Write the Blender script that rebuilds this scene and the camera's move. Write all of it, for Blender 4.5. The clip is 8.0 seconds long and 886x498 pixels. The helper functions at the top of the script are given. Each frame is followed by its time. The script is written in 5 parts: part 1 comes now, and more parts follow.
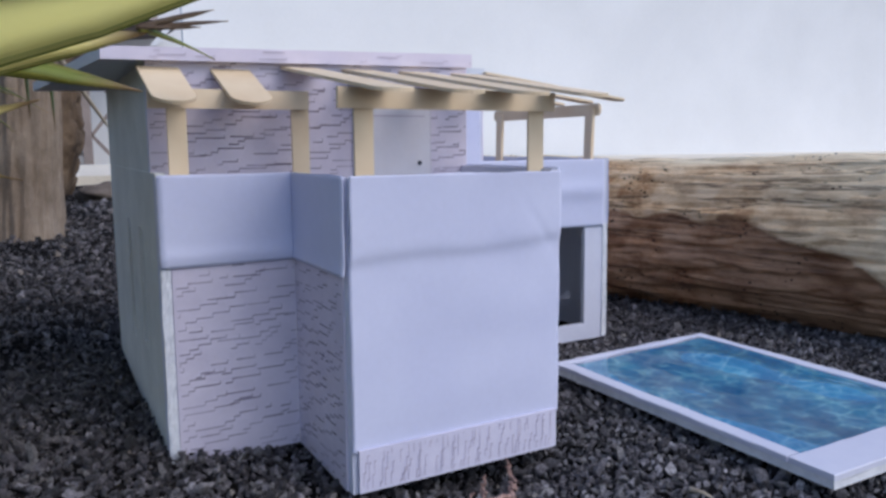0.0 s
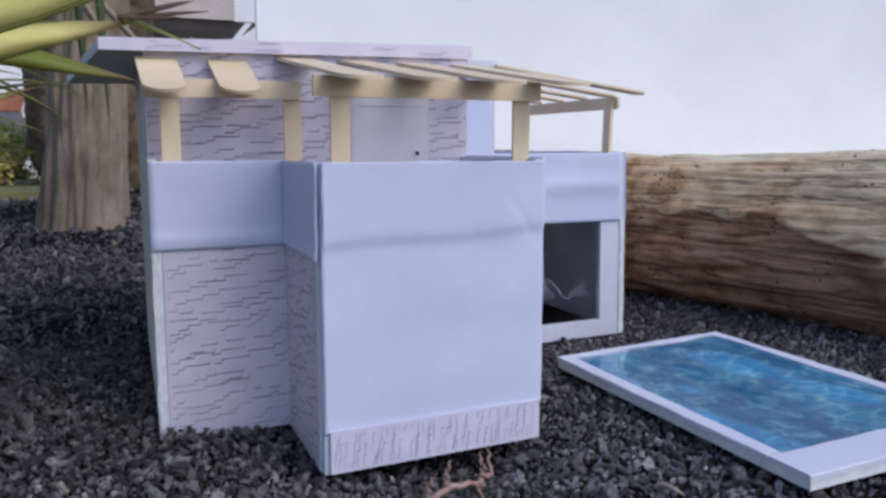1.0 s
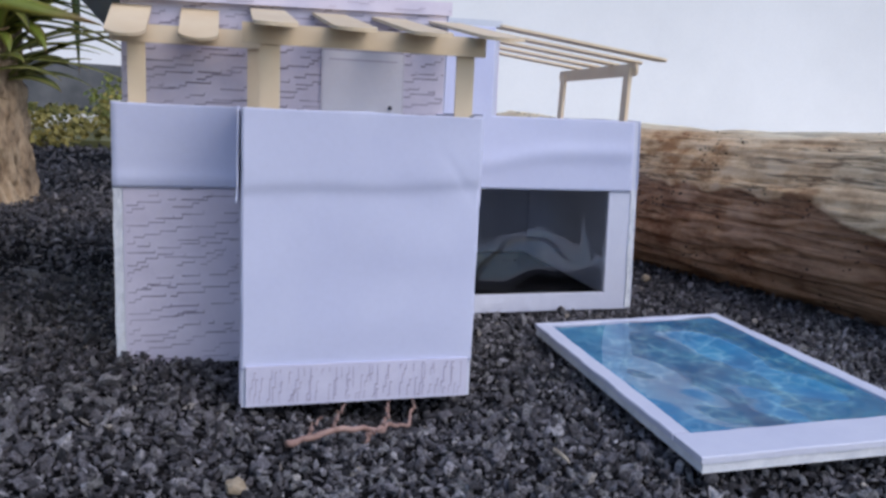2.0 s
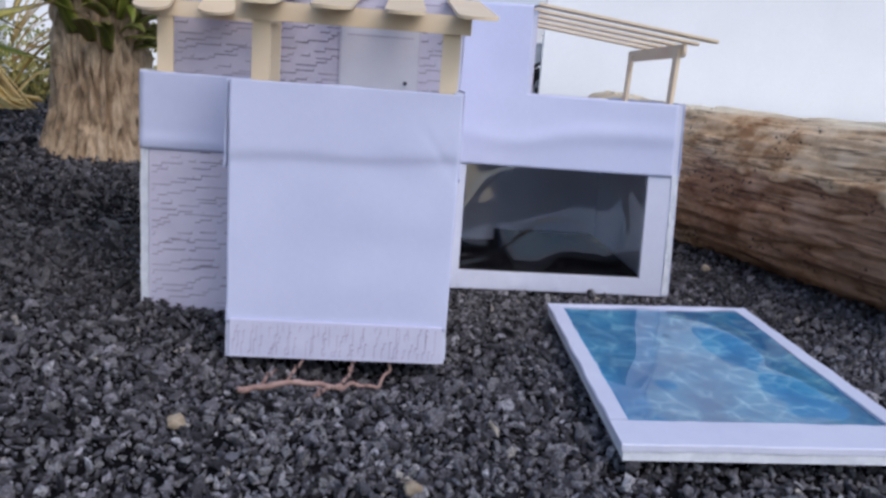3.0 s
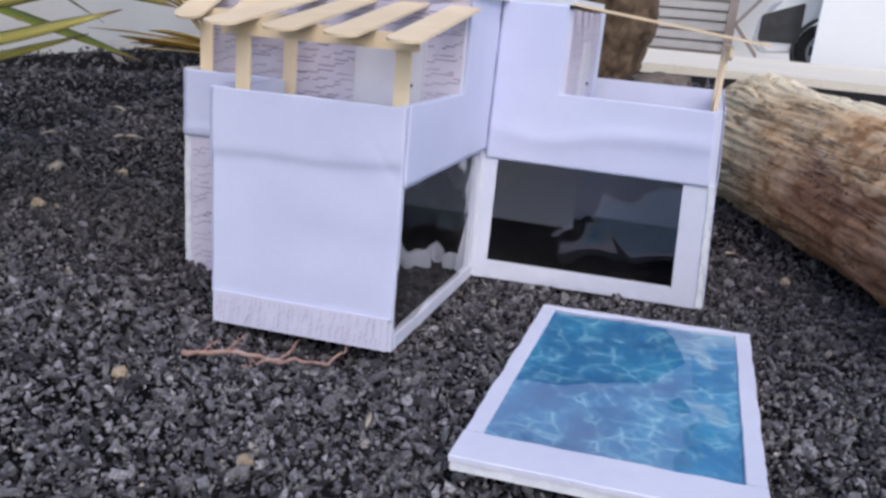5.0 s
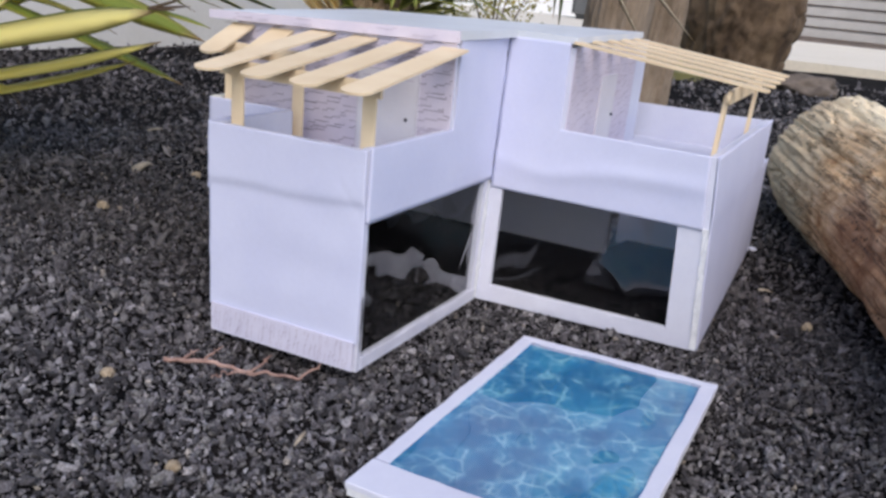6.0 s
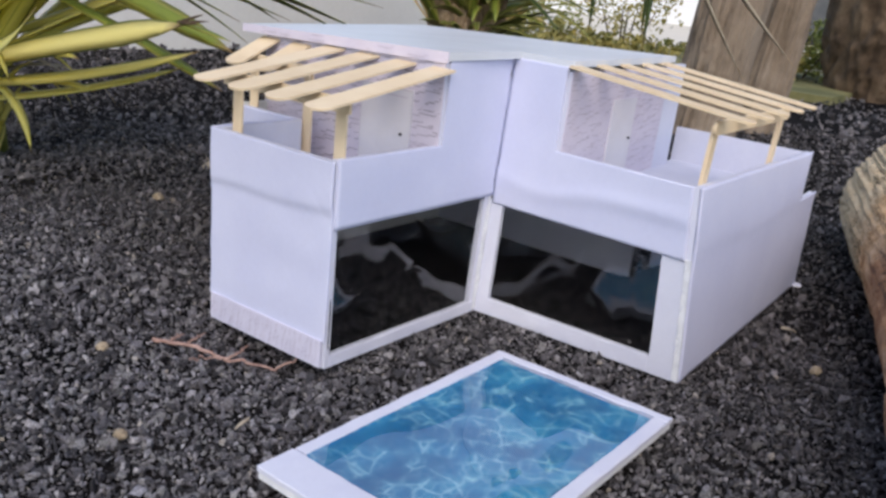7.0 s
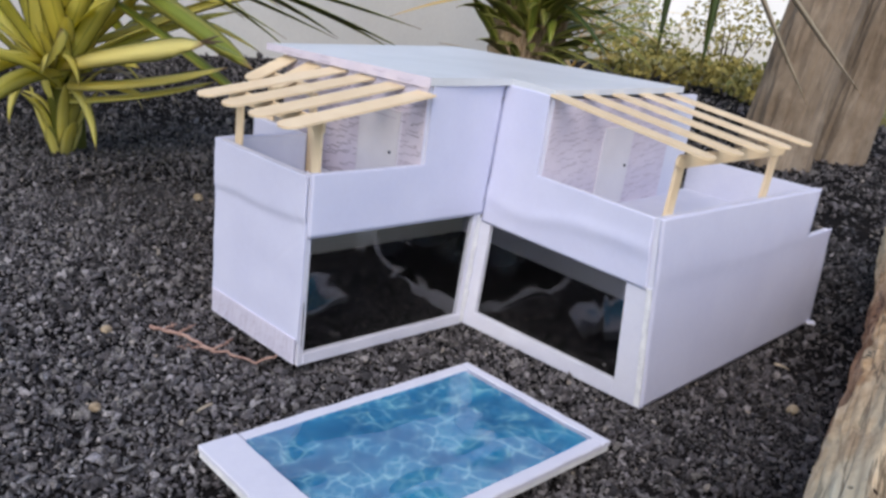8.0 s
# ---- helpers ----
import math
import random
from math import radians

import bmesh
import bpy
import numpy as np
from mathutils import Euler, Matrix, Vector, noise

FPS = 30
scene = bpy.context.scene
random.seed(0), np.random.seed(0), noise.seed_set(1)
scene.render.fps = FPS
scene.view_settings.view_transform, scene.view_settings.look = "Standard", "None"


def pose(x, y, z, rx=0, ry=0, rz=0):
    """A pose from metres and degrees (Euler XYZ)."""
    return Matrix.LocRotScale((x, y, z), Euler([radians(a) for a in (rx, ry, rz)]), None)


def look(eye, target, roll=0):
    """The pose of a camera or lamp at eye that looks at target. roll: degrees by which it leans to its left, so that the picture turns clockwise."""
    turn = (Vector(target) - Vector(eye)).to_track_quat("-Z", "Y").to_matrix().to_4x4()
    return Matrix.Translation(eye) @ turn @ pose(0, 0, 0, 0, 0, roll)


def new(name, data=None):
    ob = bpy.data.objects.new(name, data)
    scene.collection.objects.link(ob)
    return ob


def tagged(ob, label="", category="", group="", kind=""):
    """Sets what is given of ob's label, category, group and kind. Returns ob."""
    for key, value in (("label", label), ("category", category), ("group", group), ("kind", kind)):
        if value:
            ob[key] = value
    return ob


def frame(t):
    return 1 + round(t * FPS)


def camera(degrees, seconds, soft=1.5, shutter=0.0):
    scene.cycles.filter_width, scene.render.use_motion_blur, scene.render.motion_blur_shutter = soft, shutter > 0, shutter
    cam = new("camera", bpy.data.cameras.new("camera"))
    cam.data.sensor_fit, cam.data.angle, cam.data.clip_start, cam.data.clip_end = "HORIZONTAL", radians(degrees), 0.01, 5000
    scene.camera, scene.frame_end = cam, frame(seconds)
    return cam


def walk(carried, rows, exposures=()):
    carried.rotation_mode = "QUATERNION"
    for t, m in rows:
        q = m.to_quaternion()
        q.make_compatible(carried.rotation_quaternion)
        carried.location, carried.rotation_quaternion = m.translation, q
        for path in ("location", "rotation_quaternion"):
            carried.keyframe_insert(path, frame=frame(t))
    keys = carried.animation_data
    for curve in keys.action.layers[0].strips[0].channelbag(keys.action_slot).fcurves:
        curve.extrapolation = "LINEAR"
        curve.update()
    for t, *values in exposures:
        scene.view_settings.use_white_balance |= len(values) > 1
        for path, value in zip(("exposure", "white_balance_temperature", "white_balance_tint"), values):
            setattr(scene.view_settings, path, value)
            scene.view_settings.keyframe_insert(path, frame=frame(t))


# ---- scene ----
cam = camera(57.8, 8.0, soft=2.85)
PATH = [
    (0, (-0.006, -0.011, 0.209), (0.951, 1.726, -0.046), -0.5),
    (0.5, (0.007, -0.019, 0.208), (0.91, 1.748, -0.038), -0.6),
    (1, (0.044, -0.042, 0.202), (0.845, 1.773, -0.054), -0.1),
    (1.5, (0.099, -0.064, 0.193), (0.77, 1.8, -0.08), 1.0),
    (1.7, (0.128, -0.075, 0.193), (0.728, 1.81, -0.103), 1.6),
    (2.8, (0.258, -0.121, 0.197), (0.459, 1.83, -0.196), 4.1),
    (3, (0.281, -0.125, 0.2), (0.409, 1.829, -0.208), 4.2),
    (3.5, (0.332, -0.127, 0.211), (0.31, 1.82, -0.247), 4.6),
    (4, (0.396, -0.133, 0.227), (0.21, 1.795, -0.269), 4.7),
    (4.5, (0.444, -0.13, 0.24), (0.122, 1.771, -0.293), 4.7),
    (4.7, (0.465, -0.133, 0.2455), (0.084, 1.751, -0.3), 4.8),
    (5.8, (0.615, -0.109, 0.317), (-0.131, 1.636, -0.316), 5.4),
    (6, (0.641, -0.101, 0.323), (-0.164, 1.615, -0.313), 5.4),
    (6.5, (0.712, -0.075, 0.344), (-0.251, 1.553, -0.308), 6.0),
    (7, (0.776, -0.046, 0.35), (-0.321, 1.494, -0.302), 6.4),
    (7.5, (0.829, -0.018, 0.37), (-0.369, 1.443, -0.285), 7.0),
    (8, (0.896, 0.008, 0.382), (-0.407, 1.376, -0.275), 7.4),
]
LOOK = [(0.0, -0.13, 6200, 14), (1.5, -0.15, 6200, 14), (4.5, 0.09, 6400, 15), (6.2, 0.21, 6900, 13), (8.0, 0.21, 6980, 12)]
walk(cam, [(t, look(eye, target, roll)) for t, eye, target, roll in PATH], LOOK)

# ---- light ----
world = bpy.data.worlds.new("sky")
scene.world = world
world.use_nodes = True
wn = world.node_tree
wn.nodes.clear()
w_out = wn.nodes.new("ShaderNodeOutputWorld")
w_bg = wn.nodes.new("ShaderNodeBackground")
w_sky = wn.nodes.new("ShaderNodeTexSky")
w_sky.sky_type = "NISHITA"
w_sky.sun_disc = False
w_sky.sun_elevation = radians(45.9)
w_sky.sun_rotation = radians(146.4)
w_sky.air_density = 1.0
w_sky.dust_density = 1.5
w_bg.inputs["Strength"].default_value = 0.195
wn.links.new(w_sky.outputs[0], w_bg.inputs["Color"])
wn.links.new(w_bg.outputs[0], w_out.inputs["Surface"])

sun_data = bpy.data.lights.new("sun", "SUN")
sun_data.energy = 1.18
sun_data.angle = radians(50)
sun_data.color = (1.0, 0.96, 0.9)
sun = new("sun", sun_data)
sun.matrix_world = look((1.44, -2.17, 2.7), (0, 0, 0))


# ---- materials ----
def material(name, rough=0.6, metallic=0.0):
    m = bpy.data.materials.new(name)
    m.use_nodes = True
    b = m.node_tree.nodes["Principled BSDF"]
    b.inputs["Roughness"].default_value = rough
    b.inputs["Metallic"].default_value = metallic
    return m, m.node_tree, b


def add(nt, kind, **values):
    n = nt.nodes.new("ShaderNode" + kind)
    for key, v in values.items():
        n.inputs[key.replace("_", " ")].default_value = v
    return n


def coords(nt, scale=(1, 1, 1), uv=False):
    tc = nt.nodes.new("ShaderNodeTexCoord")
    mp = nt.nodes.new("ShaderNodeMapping")
    mp.inputs["Scale"].default_value = scale
    nt.links.new(tc.outputs["UV" if uv else "Object"], mp.inputs["Vector"])
    return mp.outputs[0]


def noise_tex(nt, vec, scale, detail=4.0, rough=0.55):
    n = add(nt, "TexNoise", Scale=scale, Detail=detail, Roughness=rough)
    nt.links.new(vec, n.inputs["Vector"])
    return n.outputs["Fac"]


def ramp(nt, fac, stops):
    r = nt.nodes.new("ShaderNodeValToRGB")
    el = r.color_ramp.elements
    while len(el) < len(stops):
        el.new(0.5)
    for e, (p, c) in zip(el, stops):
        e.position = p
        e.color = (*c, 1)
    nt.links.new(fac, r.inputs[0])
    return r.outputs[0]


def mix(nt, a, b, fac, blend="MIX"):
    n = nt.nodes.new("ShaderNodeMix")
    n.data_type = "RGBA"
    n.blend_type = blend
    for sock, v in ((n.inputs[6], a), (n.inputs[7], b), (n.inputs[0], fac)):
        if isinstance(v, (int, float)):
            sock.default_value = v
        elif isinstance(v, tuple):
            sock.default_value = (*v, 1)
        else:
            nt.links.new(v, sock)
    return n.outputs[2]


def bump(nt, b, height, strength=0.3, distance=0.001):
    n = add(nt, "Bump", Strength=strength, Distance=distance)
    nt.links.new(height, n.inputs["Height"])
    nt.links.new(n.outputs[0], b.inputs["Normal"])


def mottled(name, c1, c2, scale, rough, fine=0.0, bump_d=0.0, metallic=0.0, lo=0.35, hi=0.65, grain=0.5, gloss=0.5):
    """Two tones mixed by large noise, with fine grain and relief."""
    m, nt, b = material(name, rough, metallic)
    b.inputs["Specular IOR Level"].default_value = gloss
    v = coords(nt)
    col = ramp(nt, noise_tex(nt, v, scale), [(lo, c1), (hi, c2)])
    if fine:
        g = noise_tex(nt, v, fine, 3.0, 0.7)
        col = mix(nt, col, ramp(nt, g, [(0.3, (0.72, 0.72, 0.72)), (0.7, (1.0, 1.0, 1.0))]), grain, "MULTIPLY")
        if bump_d:
            bump(nt, b, g, 0.5, bump_d)
    nt.links.new(col, b.inputs["Base Color"])
    return m


PAPER = mottled("white_paper", (0.59, 0.62, 0.815), (0.635, 0.665, 0.85), 14, 0.55, 260, 0.00004, grain=0.12)
BOARD = mottled("foam_board", (0.635, 0.655, 0.785), (0.69, 0.71, 0.825), 22, 0.6, 300, 0.00008, grain=0.12)
SIDE_BOARD = mottled("bare_grey_board", (0.68, 0.695, 0.66), (0.79, 0.80, 0.765), 16, 0.7, 120, 0.0004, grain=0.3)
ROOF_SHEET = mottled("roof_sheet", (0.60, 0.635, 0.68), (0.68, 0.71, 0.76), 9, 0.45, 240, 0.00006, grain=0.15)
BOARD_EDGE = mottled("cut_foam_edge", (0.70, 0.72, 0.77), (0.84, 0.86, 0.90), 90, 0.85, 400, 0.0006, grain=0.3)
PRINT = mottled("printed_paper", (0.63, 0.585, 0.70), (0.70, 0.655, 0.765), 30, 0.6, 260, 0.00004, grain=0.12)
INK = mottled("print_ink", (0.19, 0.16, 0.23), (0.46, 0.42, 0.52), 45, 0.6)
INK_FAINT = mottled("pale_print_ink", (0.42, 0.38, 0.46), (0.55, 0.50, 0.60), 60, 0.6)
INK_SOFT = mottled("soft_print_ink", (0.34, 0.30, 0.40), (0.52, 0.48, 0.58), 60, 0.6)
STRIP = mottled("pale_printed_strip", (0.60, 0.59, 0.73), (0.66, 0.65, 0.79), 30, 0.6, 260, 0.00004, grain=0.12)
SEAM = mottled("dark_seam", (0.04, 0.04, 0.05), (0.10, 0.10, 0.12), 60, 0.8)
DOOR_PAPER = mottled("door_paper", (0.68, 0.67, 0.73), (0.72, 0.71, 0.77), 30, 0.55, 300, grain=0.1)


def wood_stick():
    m, nt, b = material("birch_stick", 0.6)
    info = nt.nodes.new("ShaderNodeObjectInfo")
    v = coords(nt)
    soft = noise_tex(nt, v, 30, 3)
    col = ramp(nt, soft, [(0.3, (0.81, 0.635, 0.425)), (0.7, (0.885, 0.73, 0.515))])
    tint = ramp(nt, info.outputs["Random"], [(0.0, (0.88, 0.87, 0.84)), (1.0, (1.0, 1.0, 1.0))])
    nt.links.new(mix(nt, col, tint, 1.0, "MULTIPLY"), b.inputs["Base Color"])
    bump(nt, b, noise_tex(nt, v, 500, 3), 0.15, 0.00008)
    return m


STICK = wood_stick()


def film_glass(name="clear_film", ior=1.48, rough=0.04):
    m, nt, b = material(name, rough)
    b.inputs["Base Color"].default_value = (0.9, 0.92, 0.94, 1)
    b.inputs["Transmission Weight"].default_value = 1.0
    b.inputs["IOR"].default_value = ior
    return m


FILM = film_glass()
POOL_FILM = film_glass("glossy_film", 1.64, 0.04)


def water_print():
    m, nt, b = material("printed_water", 0.25)
    v = coords(nt)
    warp = add(nt, "TexNoise", Scale=30.0, Detail=2.0)
    nt.links.new(v, warp.inputs["Vector"])
    wv = nt.nodes.new("ShaderNodeVectorMath")
    wv.operation = "SCALE"
    wv.inputs["Scale"].default_value = 0.024
    nt.links.new(warp.outputs["Color"], wv.inputs[0])
    ad = nt.nodes.new("ShaderNodeVectorMath")
    ad.operation = "ADD"
    nt.links.new(v, ad.inputs[0])
    nt.links.new(wv.outputs[0], ad.inputs[1])
    vo = nt.nodes.new("ShaderNodeTexVoronoi")
    vo.feature = "DISTANCE_TO_EDGE"
    vo.inputs["Scale"].default_value = 46
    nt.links.new(ad.outputs[0], vo.inputs["Vector"])
    net = ramp(nt, vo.outputs["Distance"], [(0.0, (0.70, 0.70, 0.70)), (0.03, (0.40, 0.40, 0.40)), (0.07, (0.12, 0.12, 0.12)), (0.17, (0, 0, 0))])
    vo2 = nt.nodes.new("ShaderNodeTexVoronoi")
    vo2.feature = "DISTANCE_TO_EDGE"
    vo2.inputs["Scale"].default_value = 105
    nt.links.new(ad.outputs[0], vo2.inputs["Vector"])
    net2 = ramp(nt, vo2.outputs["Distance"], [(0.0, (0.40, 0.40, 0.40)), (0.05, (0.10, 0.10, 0.10)), (0.14, (0, 0, 0))])
    net = mix(nt, net, net2, 1.0, "ADD")
    patch = noise_tex(nt, v, 24, 3)
    base = ramp(nt, patch, [(0.3, (0.012, 0.200, 0.475)), (0.55, (0.022, 0.315, 0.63)), (0.75, (0.065, 0.46, 0.74))])
    light = ramp(nt, noise_tex(nt, v, 46, 3), [(0.40, (0.06, 0.06, 0.06)), (0.62, (1.0, 1.0, 1.0))])
    fac = mix(nt, net, light, 1.0, "MULTIPLY")
    nt.links.new(mix(nt, base, (0.46, 0.86, 0.98), fac), b.inputs["Base Color"])
    return m


WATER = water_print()


def gravel_mat():
    m, nt, b = material("black_lava_gravel", 0.46)
    geo = nt.nodes.new("ShaderNodeNewGeometry")
    col = ramp(nt, geo.outputs["Random Per Island"], [(0.0, (0.020, 0.019, 0.022)), (0.30, (0.088, 0.084, 0.092)), (0.6, (0.185, 0.176, 0.194)), (0.8, (0.240, 0.236, 0.233)), (0.93, (0.325, 0.312, 0.338)), (0.985, (0.48, 0.47, 0.49)), (1.0, (0.46, 0.41, 0.34))])
    v = coords(nt)
    g = noise_tex(nt, v, 620, 4, 0.75)
    pores = ramp(nt, g, [(0.36, (0.40, 0.40, 0.40)), (0.5, (0.95, 0.95, 0.95)), (0.66, (1.55, 1.55, 1.58))])
    col = mix(nt, col, pores, 1.0, "MULTIPLY")
    # Shade towards the back is put into the stone colour; gloss rises too.
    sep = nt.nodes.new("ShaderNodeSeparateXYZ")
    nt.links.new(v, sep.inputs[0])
    far_back = nt.nodes.new("ShaderNodeMath")
    far_back.operation = "MULTIPLY_ADD"
    far_back.inputs[1].default_value = 0.8
    nt.links.new(noise_tex(nt, v, 2.6, 4), far_back.inputs[0])
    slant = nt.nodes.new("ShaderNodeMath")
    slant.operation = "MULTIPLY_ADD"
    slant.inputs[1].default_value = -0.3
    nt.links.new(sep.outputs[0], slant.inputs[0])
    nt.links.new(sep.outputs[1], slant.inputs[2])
    nt.links.new(slant.outputs[0], far_back.inputs[2])
    back_shade = ramp(nt, far_back.outputs[0], [(0.60, (1.24, 1.24, 1.24)), (1.0, (0.66, 0.63, 0.63))])
    gloss = ramp(nt, far_back.outputs[0], [(0.60, (0.32, 0.32, 0.32)), (1.0, (0.62, 0.62, 0.62))])
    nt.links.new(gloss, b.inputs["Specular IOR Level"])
    col = mix(nt, col, back_shade, 1.0, "MULTIPLY")
    nt.links.new(col, b.inputs["Base Color"])
    bump(nt, b, g, 1.0, 0.0026)
    return m


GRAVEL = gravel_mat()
EARTH = mottled("black_ash_ground", (0.006, 0.006, 0.007), (0.018, 0.016, 0.016), 6, 0.95, 90, 0.006, gloss=0.05)
BLACK_SHEET = mottled("black_sheet", (0.006, 0.006, 0.007), (0.012, 0.011, 0.012), 20, 0.75, gloss=0.1)
PALE_STONE = mottled("pale_stone", (0.26, 0.20, 0.13), (0.44, 0.36, 0.26), 200, 0.8, 500, 0.0005)
GREY_STONE = mottled("grey_stone", (0.095, 0.076, 0.062), (0.19, 0.155, 0.13), 14, 0.85, 90, 0.002)
ROOT_BARK = mottled("root_bark", (0.25, 0.145, 0.12), (0.46, 0.31, 0.265), 90, 0.8, 500, 0.0006)


def log_wood():
    """Barkless weathered wood: cream on top, brown below a ragged line along the flank, cracked and worm-eaten."""
    m, nt, b = material("weathered_log", 0.75)
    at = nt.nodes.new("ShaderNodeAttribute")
    at.attribute_name = "brown_flank"
    fibre = noise_tex(nt, coords(nt, (1, 0.06, 1)), 130, 7, 0.68)
    big = noise_tex(nt, coords(nt, (1, 0.25, 1)), 13, 5)
    top = ramp(nt, fibre, [(0.25, (0.80, 0.62, 0.41)), (0.45, (0.94, 0.80, 0.56)), (0.75, (0.97, 0.88, 0.67))])
    tan_at = nt.nodes.new("ShaderNodeAttribute")
    tan_at.attribute_name = "tan_wood"
    tan = ramp(nt, fibre, [(0.25, (0.58, 0.40, 0.25)), (0.45, (0.72, 0.53, 0.34)), (0.75, (0.84, 0.66, 0.45))])
    top = mix(nt, top, tan, tan_at.outputs["Fac"])
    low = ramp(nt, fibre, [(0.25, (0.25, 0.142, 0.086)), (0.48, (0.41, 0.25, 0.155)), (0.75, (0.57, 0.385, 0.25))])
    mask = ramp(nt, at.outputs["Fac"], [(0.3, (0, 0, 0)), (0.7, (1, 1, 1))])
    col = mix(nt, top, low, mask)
    col = mix(nt, col, ramp(nt, big, [(0.32, (0.80, 0.70, 0.60)), (0.6, (1.0, 1.0, 1.0))]), 0.5, "MULTIPLY")
    flake = ramp(nt, noise_tex(nt, coords(nt, (1, 0.7, 1)), 24, 7, 0.72), [(0.38, (0.56, 0.38, 0.24)), (0.48, (0.95, 0.84, 0.70)), (0.58, (1.12, 1.10, 1.06))])
    col = mix(nt, col, mix(nt, (1.0, 1.0, 1.0), flake, tan_at.outputs["Fac"]), 1.0, "MULTIPLY")
    blotch = noise_tex(nt, coords(nt, (1, 0.5, 1)), 38, 5, 0.65)
    col = mix(nt, col, mix(nt, (1.0, 1.0, 1.0), ramp(nt, blotch, [(0.36, (0.72, 0.64, 0.58)), (0.50, (1.0, 1.0, 1.0)), (0.66, (1.18, 1.15, 1.11))]), mask), 1.0, "MULTIPLY")
    thin = noise_tex(nt, coords(nt, (1, 0.05, 1)), 40, 5, 0.6)
    line = ramp(nt, thin, [(0.480, (1, 1, 1)), (0.496, (0.12, 0.08, 0.06)), (0.504, (0.12, 0.08, 0.06)), (0.520, (1, 1, 1))])
    where = ramp(nt, noise_tex(nt, coords(nt, (1, 0.4, 1)), 9, 2), [(0.40, (0, 0, 0)), (0.54, (0.72, 0.72, 0.72))])
    col = mix(nt, col, mix(nt, (1.0, 1.0, 1.0), line, where), 1.0, "MULTIPLY")
    vo = nt.nodes.new("ShaderNodeTexVoronoi")
    vo.inputs["Scale"].default_value = 150
    nt.links.new(coords(nt, (1, 0.8, 1)), vo.inputs["Vector"])
    pit = ramp(nt, vo.outputs["Distance"], [(0.20, (0.07, 0.045, 0.03)), (0.30, (1, 1, 1))])
    some = ramp(nt, noise_tex(nt, coords(nt), 22, 2), [(0.55, (0, 0, 0)), (0.60, (1, 1, 1))])
    col = mix(nt, col, mix(nt, (1.0, 1.0, 1.0), pit, some), 1.0, "MULTIPLY")
    h = mix(nt, fibre, mix(nt, line, (1.0, 1.0, 1.0), 0.35), 1.0, "MULTIPLY")
    rough_spots = noise_tex(nt, coords(nt, (1, 0.5, 1)), 80, 6, 0.72)
    col = mix(nt, col, ramp(nt, rough_spots, [(0.34, (0.50, 0.42, 0.36)), (0.52, (1.0, 1.0, 1.0))]), 0.28, "MULTIPLY")
    nt.links.new(col, b.inputs["Base Color"])
    h = mix(nt, h, rough_spots, 0.62)
    bump(nt, b, h, 0.65, 0.0045)
    return m


LOG = log_wood()


def bark(name, c1, c2, c3, stretch=0.14, scale=48):
    m, nt, b = material(name, 0.9)
    fibre = noise_tex(nt, coords(nt, (1, 1, stretch)), scale, 6, 0.7)
    big = noise_tex(nt, coords(nt), 9, 3)
    col = ramp(nt, fibre, [(0.28, c1), (0.5, c2), (0.74, c3)])
    col = mix(nt, col, ramp(nt, big, [(0.35, (0.6, 0.55, 0.5)), (0.65, (1, 1, 1))]), 0.8, "MULTIPLY")
    nt.links.new(col, b.inputs["Base Color"])
    bump(nt, b, fibre, 0.9, 0.01)
    return m


BARK_PALE = bark("fibrous_bark", (0.13, 0.085, 0.052), (0.53, 0.395, 0.26), (0.82, 0.65, 0.45), 0.38, 62)
BARK_GREY = bark("grey_bark", (0.22, 0.175, 0.13), (0.31, 0.25, 0.195), (0.38, 0.315, 0.25), 0.6, 30)
BARK_DARK = bark("dark_root_mass", (0.030, 0.019, 0.012), (0.125, 0.084, 0.052), (0.215, 0.155, 0.10), 0.8, 9)


